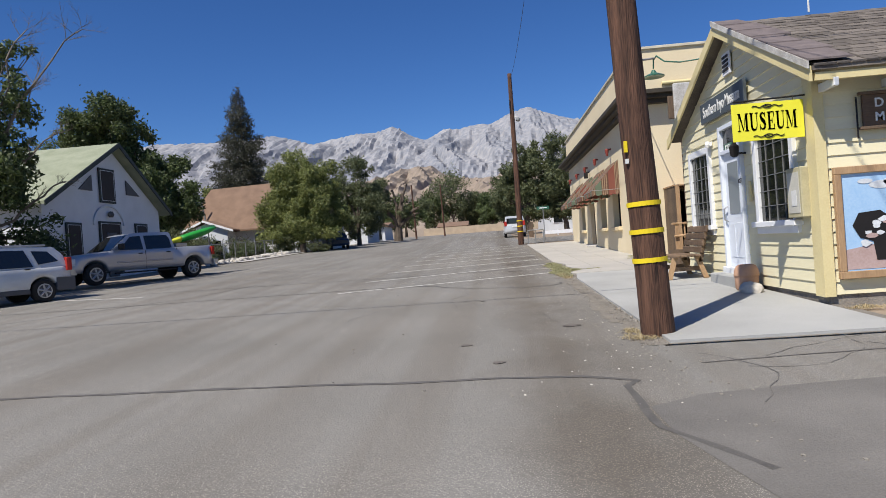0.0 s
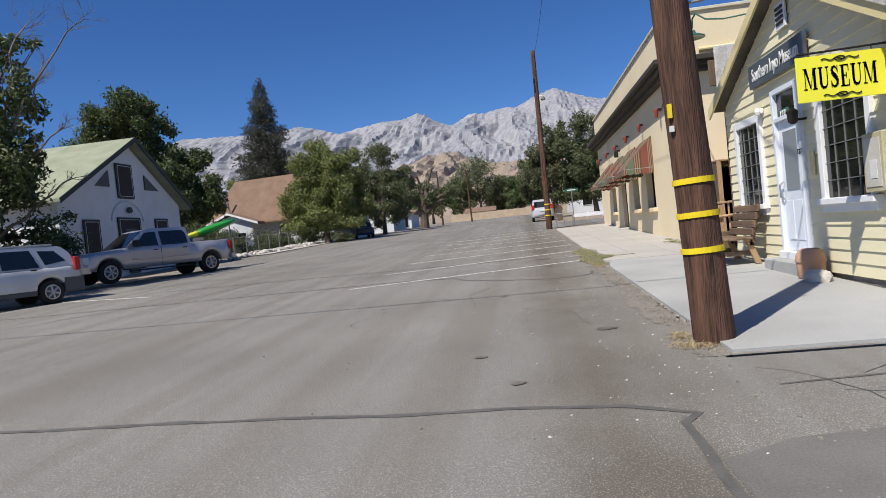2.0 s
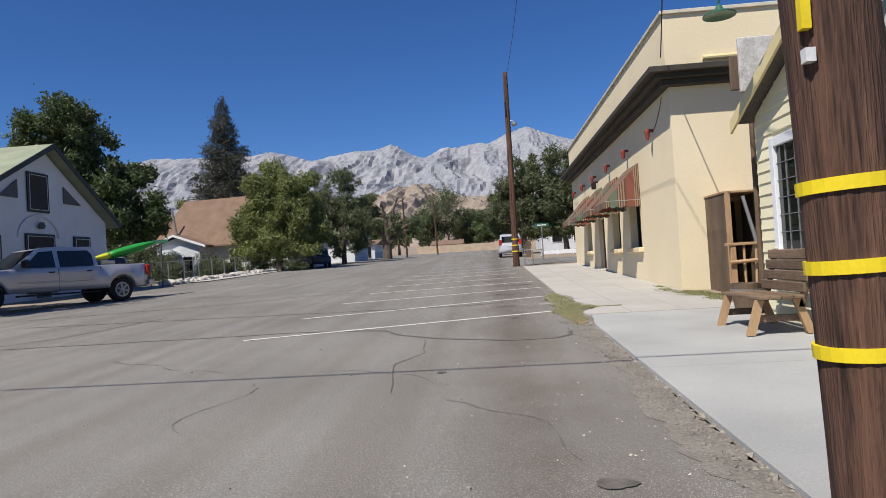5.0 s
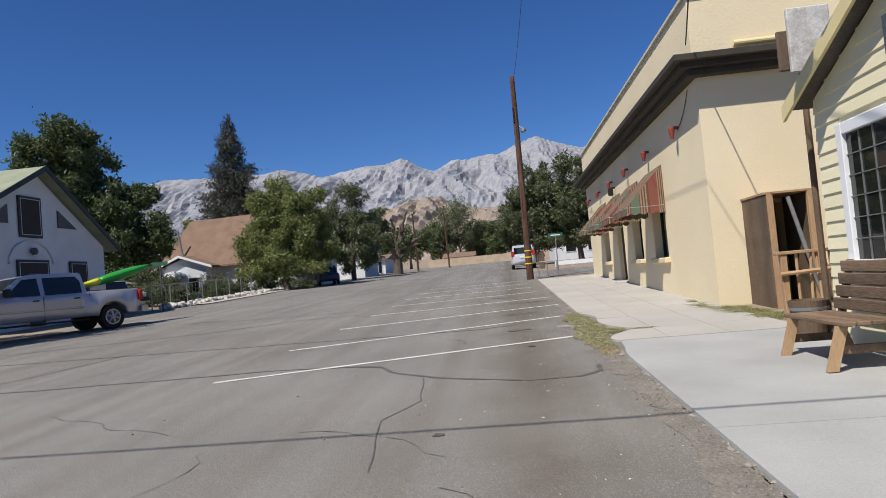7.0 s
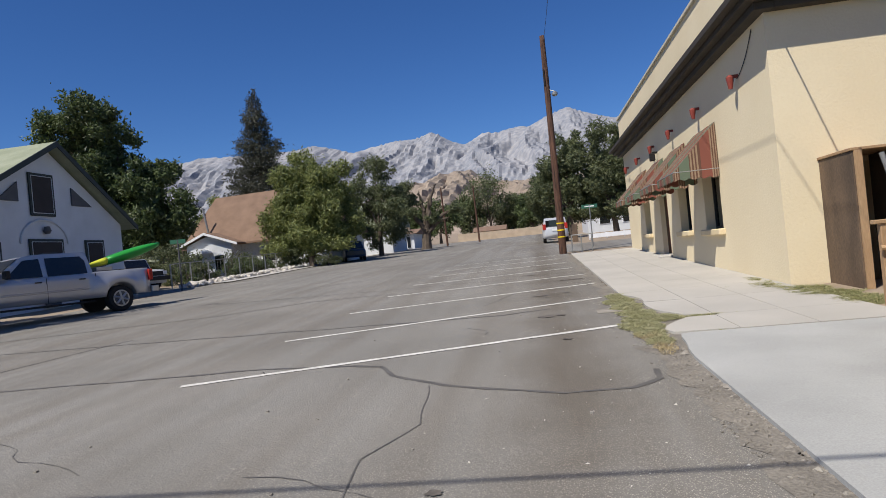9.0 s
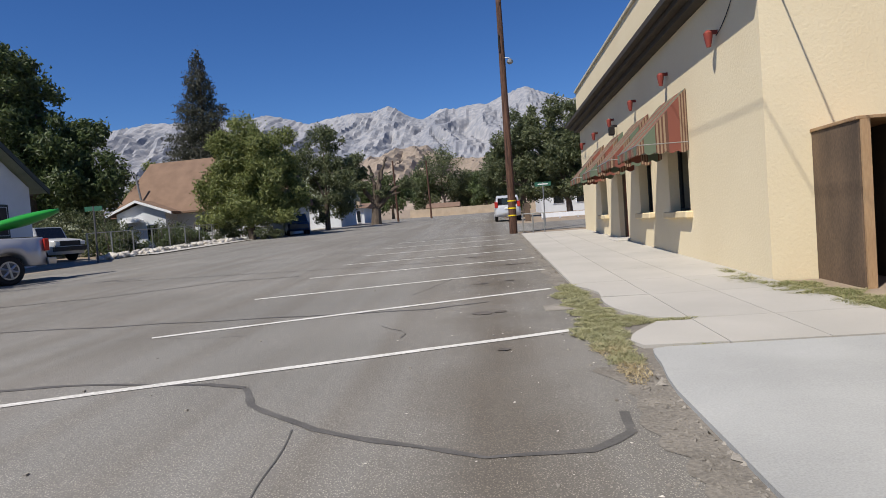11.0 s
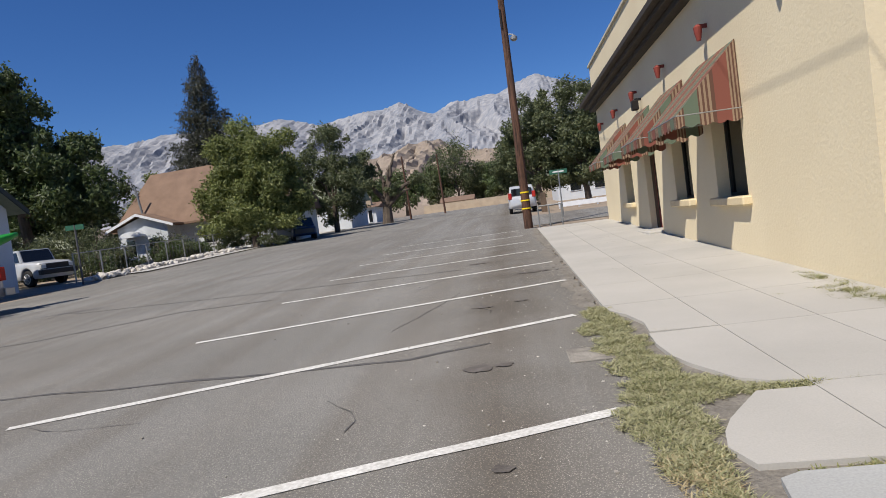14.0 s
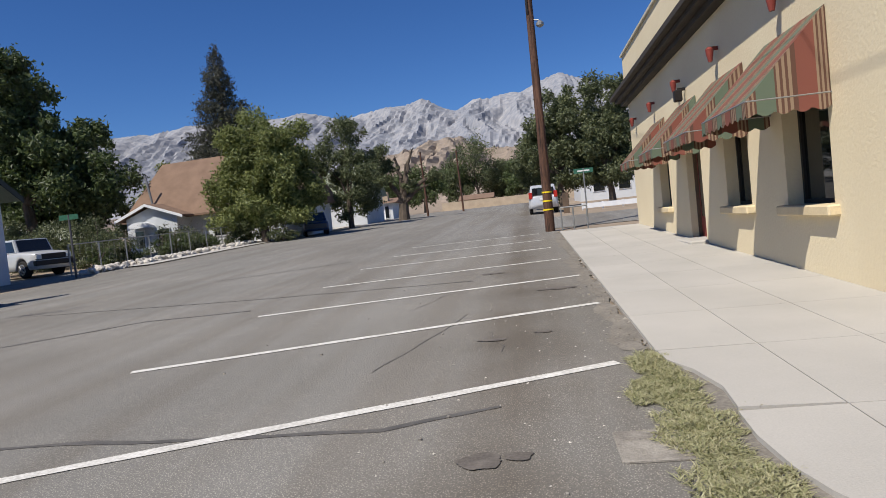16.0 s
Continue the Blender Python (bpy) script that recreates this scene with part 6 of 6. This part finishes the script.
part("rail", cyl(bmesh.new(), (3.08, 41.6, gz(41.6) + 0.8), (3.97, 41.6, gz(41.6) + 0.8), 0.025, n=8), GALV, ba)
wf = thing("white_fence", "low white board fence across the side street", "fence")
for k in range(6):
    part("post", box((5.2 + k * 1.2, 60, gz(60) - 0.1), (5.3 + k * 1.2, 60.1, gz(60) + 0.42)), WHITE, wf)
part("rail", box((5.2, 59.95, gz(60) + 0.1), (11.4, 60, gz(60) + 0.4)), WHITE, wf)
bx_ = thing("timber_post", "stout brown timber post by the corner", "post")
part("post", box((4.0, 58, gz(58) - 0.1), (4.35, 58.3, gz(58) + 1.2), 0.02), BROWNPLY, bx_)
for x, y, h in ((-6.0, 100, 7.5), (-9.2, 92, 7.2)):
    t = thing("utility_pole", "far thin timber utility pole", "utility pole")
    part("shaft", cyl(bmesh.new(), (x, y, gz(y) - 0.2), (x - 0.2, y, gz(y) + h), 0.13, 0.09, 8), POLEWOOD, t)
sp = thing("street_sign", "green street name sign on a dark post by the lane", "sign")
part("post", cyl(bmesh.new(), (-15.6, 42.5, gz(42.5) - 0.1), (-15.6, 42.5, gz(42.5) + 2.5), 0.04, n=8), CLAD, sp)
part("blade", box((-16.0, 42.48, gz(42.5) + 2.3), (-15.2, 42.52, gz(42.5) + 2.5)), GREENENAMEL, sp)


# ---- grass and straw ----
def tufts(name, label, spots, per, h, material, seed):
    rng = np.random.default_rng(seed)
    V, F = [], []
    for x, y, rx, ry in spots:
        n_ = int(per * rx * ry * 3.1)
        for k in range(n_):
            a = rng.random() * 6.283
            q = rng.random() ** 0.6 * (0.85 + 0.5 * noise.noise((math.cos(a) * 2 + x * 3, math.sin(a) * 2 + y * 3, seed)))
            px, py = x + rx * q * math.cos(a), y + ry * q * math.sin(a)
            z = gz(py) + 0.03
            hh = h * (0.3 + rng.random() * 0.8) * (1.1 - 0.5 * q) * (0.75 + 0.7 * noise.noise((px * 6, py * 6, 2.0)))
            b = rng.random() * 6.283
            wx, wy = 0.0035 * math.cos(b), 0.0035 * math.sin(b)
            lx, ly = rng.normal() * h * 0.7, rng.normal() * h * 0.7
            i = len(V)
            V += [(px - wx, py - wy, z), (px + wx, py + wy, z), (px + lx * .4 + wx, py + ly * .4 + wy, z + hh * .6), (px + lx * .4 - wx, py + ly * .4 - wy, z + hh * .6), (px + lx, py + ly, z + hh * .85)]
            F += [(i, i + 1, i + 2, i + 3), (i + 3, i + 2, i + 4)]
    return tagged(raw(name, V, F, material), label, "grass", kind="stuff")


tufts("grass", "patchy half-dry grass breaking through the kerb", [(2.9, 24.1, 0.24, 0.4), (2.85, 23.4, 0.3, 0.5), (2.88, 22.7, 0.27, 0.5), (2.93, 22.0, 0.27, 0.5), (2.98, 21.4, 0.38, 0.42), (3.2, 21.35, 0.3, 0.26), (2.82, 20.85, 0.33, 0.45), (2.82, 20.3, 0.22, 0.4), (2.84, 19.8, 0.15, 0.3), (3.6, 21.2, 0.42, 0.1)], 8000, 0.055, GRASS, 5)
tufts("weeds", "green weeds in the walk's joints and along the wall", [(3.85, 21.2, 0.4, 0.06), (2.95, 21.5, 0.25, 0.4), (2.9, 23.5, 0.2, 0.4), (3.6, 20.07, 0.4, 0.045), (3.35, 23.0, 0.22, 0.035), (4.64, 23.94, 0.1, 0.06), (4.3, 26, 0.05, 0.03)], 4200, 0.05, WEED, 6)
tufts("wall_grass", "pale dry grass along the foot of the hall wall", [(5.33, 24.7, 0.14, 0.7), (5.2, 23.7, 0.26, 0.6), (5.45, 23.0, 0.45, 0.45), (5.55, 22.3, 0.5, 0.45), (5.65, 21.5, 0.45, 0.5), (5.3, 22.6, 0.25, 0.4)], 4600, 0.075, WEED, 16)
tufts("straw", "dry straw and dead grass round the pole's foot", [(2.8, 11.72, 0.24, 0.22), (3.15, 11.6, 0.15, 0.1), (2.75, 12.1, 0.12, 0.2), (2.82, 19.4, 0.14, 0.35), (5.6, 12.75, 0.25, 0.15), (2.8, 20.1, 0.18, 0.35)], 2600, 0.06, STRAW, 7)
bm = bmesh.new()
rng = random.Random(2)
for k in range(420):
    y = rng.uniform(8, 30)
    x = 2.75 + rng.gauss(0, 0.13) if rng.random() < 0.8 else rng.uniform(-2, 2.6)
    s = rng.uniform(0.006, 0.022)
    z = gz(y) + ROAD_Z
    bx(bm, (x, y, z), (x + s, y + s * 1.3, z + s * 0.6))
tagged(obj("gravel", bm, KERB), "loose grit along the road's edge", "gravel", kind="stuff")

# ---- pieces: walk slabs, clapboards, shingles ----
walk_ = tagged(obj("pavement", sheet(2.95, 5.5, [11.3, 14, 17, 20, 24, 28, 32, 36, 41.5], 0.025), GRIT), "bed under the concrete walk", "pavement", kind="structure")
tagged(obj("pavement_gap", sheet(5.3, 9, [18.8, 20, 22, 23.5], 0.03), DIRT), "dusty soil between the buildings", "ground", kind="structure")


def slab_shape(pts, material):
    bm = bmesh.new()
    lo, hi = ([bm.verts.new((x, y, gz(y) + dz)) for x, y in pts] for dz in (-0.08, PAVE_Z))
    bm.faces.new(lo)
    bm.faces.new(hi)
    for k in range(len(pts)):
        j = (k + 1) % len(pts)
        bm.faces.new((lo[k], lo[j], hi[j], hi[k]))
    obj("slab", bm, material, walk_)


def slab(x0, x1, y0, y1, material, cut=0.0035):
    slab_shape([(x0 + cut, y0 + cut), (x1 - cut, y0 + cut), (x1 - cut, y1 - cut), (x0 + cut, y1 - cut)], material)


slab(2.97, 5.29, 11.35, 15.6, NEWCONCRETE, 0.003)
slab_shape([(2.973, 15.606), (5.287, 15.606), (5.287, 20.02), (3.2, 20.03), (3.1, 19.98), (3.07, 19.8), (3.05, 19.5), (3.0, 19.15), (2.973, 18.8)], NEWCONCRETE)
# old slabs with edges broken away where the grass comes through
slab_shape([(3.06, 20.13), (3.0, 20.35), (3.05, 20.55), (3.13, 20.72), (3.25, 20.9), (3.41, 21.13), (3.745, 21.12), (3.745, 20.1)], CONCRETE)
slab_shape([(3.55, 21.3), (3.4, 21.42), (3.22, 21.85), (3.16, 22.1), (3.13, 22.5), (3.15, 22.88), (3.745, 22.89), (3.745, 21.26)], CONCRETE)
slab_shape([(3.17, 22.95), (3.2, 23.36), (3.12, 23.8), (3.0, 24.1), (2.98, 24.39), (3.745, 24.39), (3.745, 22.92)], CONCRETE)
ys = [20.08, 21.2, 22.9, 24.4, 25.9, 27.4, 28.9, 30.4, 31.9, 33.4, 34.9, 36.4, 37.9, 39.4, 40.9]
for ya, yb in zip(ys, ys[1:]):
    for xa, xb in ((2.97, 3.75), (3.75, 4.55), (4.55, 5.5)):
        if xa > 3 or ya > 24:
            slab(xa, xb, ya, yb, CONCRETE)

front = bpy.data.objects["wall_museum"]
EXPO = 0.155


def clap(wall, along, a, b, z, cap=None):
    """One lapped board from a to b; along y on the front, along x on the side."""
    bm = bmesh.new()
    top = z + EXPO + 0.015
    prof = [(0.0, z), (-0.024, z), (-0.004, top), (0.0, top)]
    if along == "y":
        pa, pb = [(MX + 0.02 + o, a, h) for o, h in prof], [(MX + 0.02 + o, b, h) for o, h in prof]
    else:
        pa, pb = [(a, M0 + 0.02 + o, h) for o, h in prof], [(b, M0 + 0.02 + o, h) for o, h in prof]
    va, vb = [bm.verts.new(p) for p in pa], [bm.verts.new(p) for p in pb]
    bm.faces.new(va)
    bm.faces.new(vb[::-1])
    for k in range(4):
        bm.faces.new((va[k], vb[k], vb[(k + 1) % 4], va[(k + 1) % 4]))
    obj("clapboard", bm, BOARD, wall)


HOLES = [(y0, y1, z0 - 0.15, z1) for y0, y1, z0, z1 in MW] + [(DA, DB, 0.5, DTT)]
z = MB
while z < MPZ - 0.2:
    lo, hi = M0 + 0.1, M1
    if z + EXPO > ME:
        k = (z + EXPO - ME) / (MPZ - ME)
        lo, hi = M0 + (MP - M0) * k, M1 - (M1 - MP) * k
    cuts = sorted((y0, y1) for y0, y1, za, zb in HOLES if za < z + EXPO * 0.6 and zb > z + EXPO * 0.4)
    y = lo
    for y0, y1 in cuts + [(hi, hi)]:
        if y0 - y > 0.03:
            clap(front, "y", y, y0, z)
        y = y1
    if z < ME - 0.1:
        clap(front, "x", MX + 0.1, 9.5, z)
    z += EXPO

# wooden shingles, laid in courses up the near slope
rng = random.Random(9)
deck = bpy.data.objects["roof_near"]
kinds = []
for k in range(4):
    wd_ = 0.16 + 0.05 * k
    kinds.append((wd_, prism([(0, -0.02, 0.0), (0, 0.3, 0.0), (0, 0.3, 0.012), (0, -0.02, 0.024)], (wd_ - 0.012, 0, 0))))
data = []
for wd_, bm in kinds:
    o = obj("shingle", bm, SHINGLE, deck)
    data.append((wd_, o.data, o))
ye = YE
z_e = MPZ + 0.06 - (MPZ - ME) * (MP - ye) / (MP - M0) + 0.05
ang = math.atan2(MPZ - ME, MP - M0)
first = {id(d[2]): d[2] for d in data}
count, row = 0, 0
s = 0.0
length = (MP - ye) / math.cos(ang)
while s < length - 0.1:
    x = EX - 0.02 + rng.random() * 0.1
    while x < 9.3 and count < 560:
        wd_, me, src = rng.choice(data)
        o = first.pop(id(src), None) or new("shingle", me)
        o.parent = deck
        o.matrix_world = Matrix.Translation((x, ye + s * math.cos(ang), z_e + s * math.sin(ang) + rng.uniform(0, 0.01))) @ Matrix.Rotation(ang, 4, "X") @ Matrix.Rotation(rng.uniform(-0.03, 0.03), 4, "Z")
        x += wd_
        count += 1
    s += 0.215
    row += 1
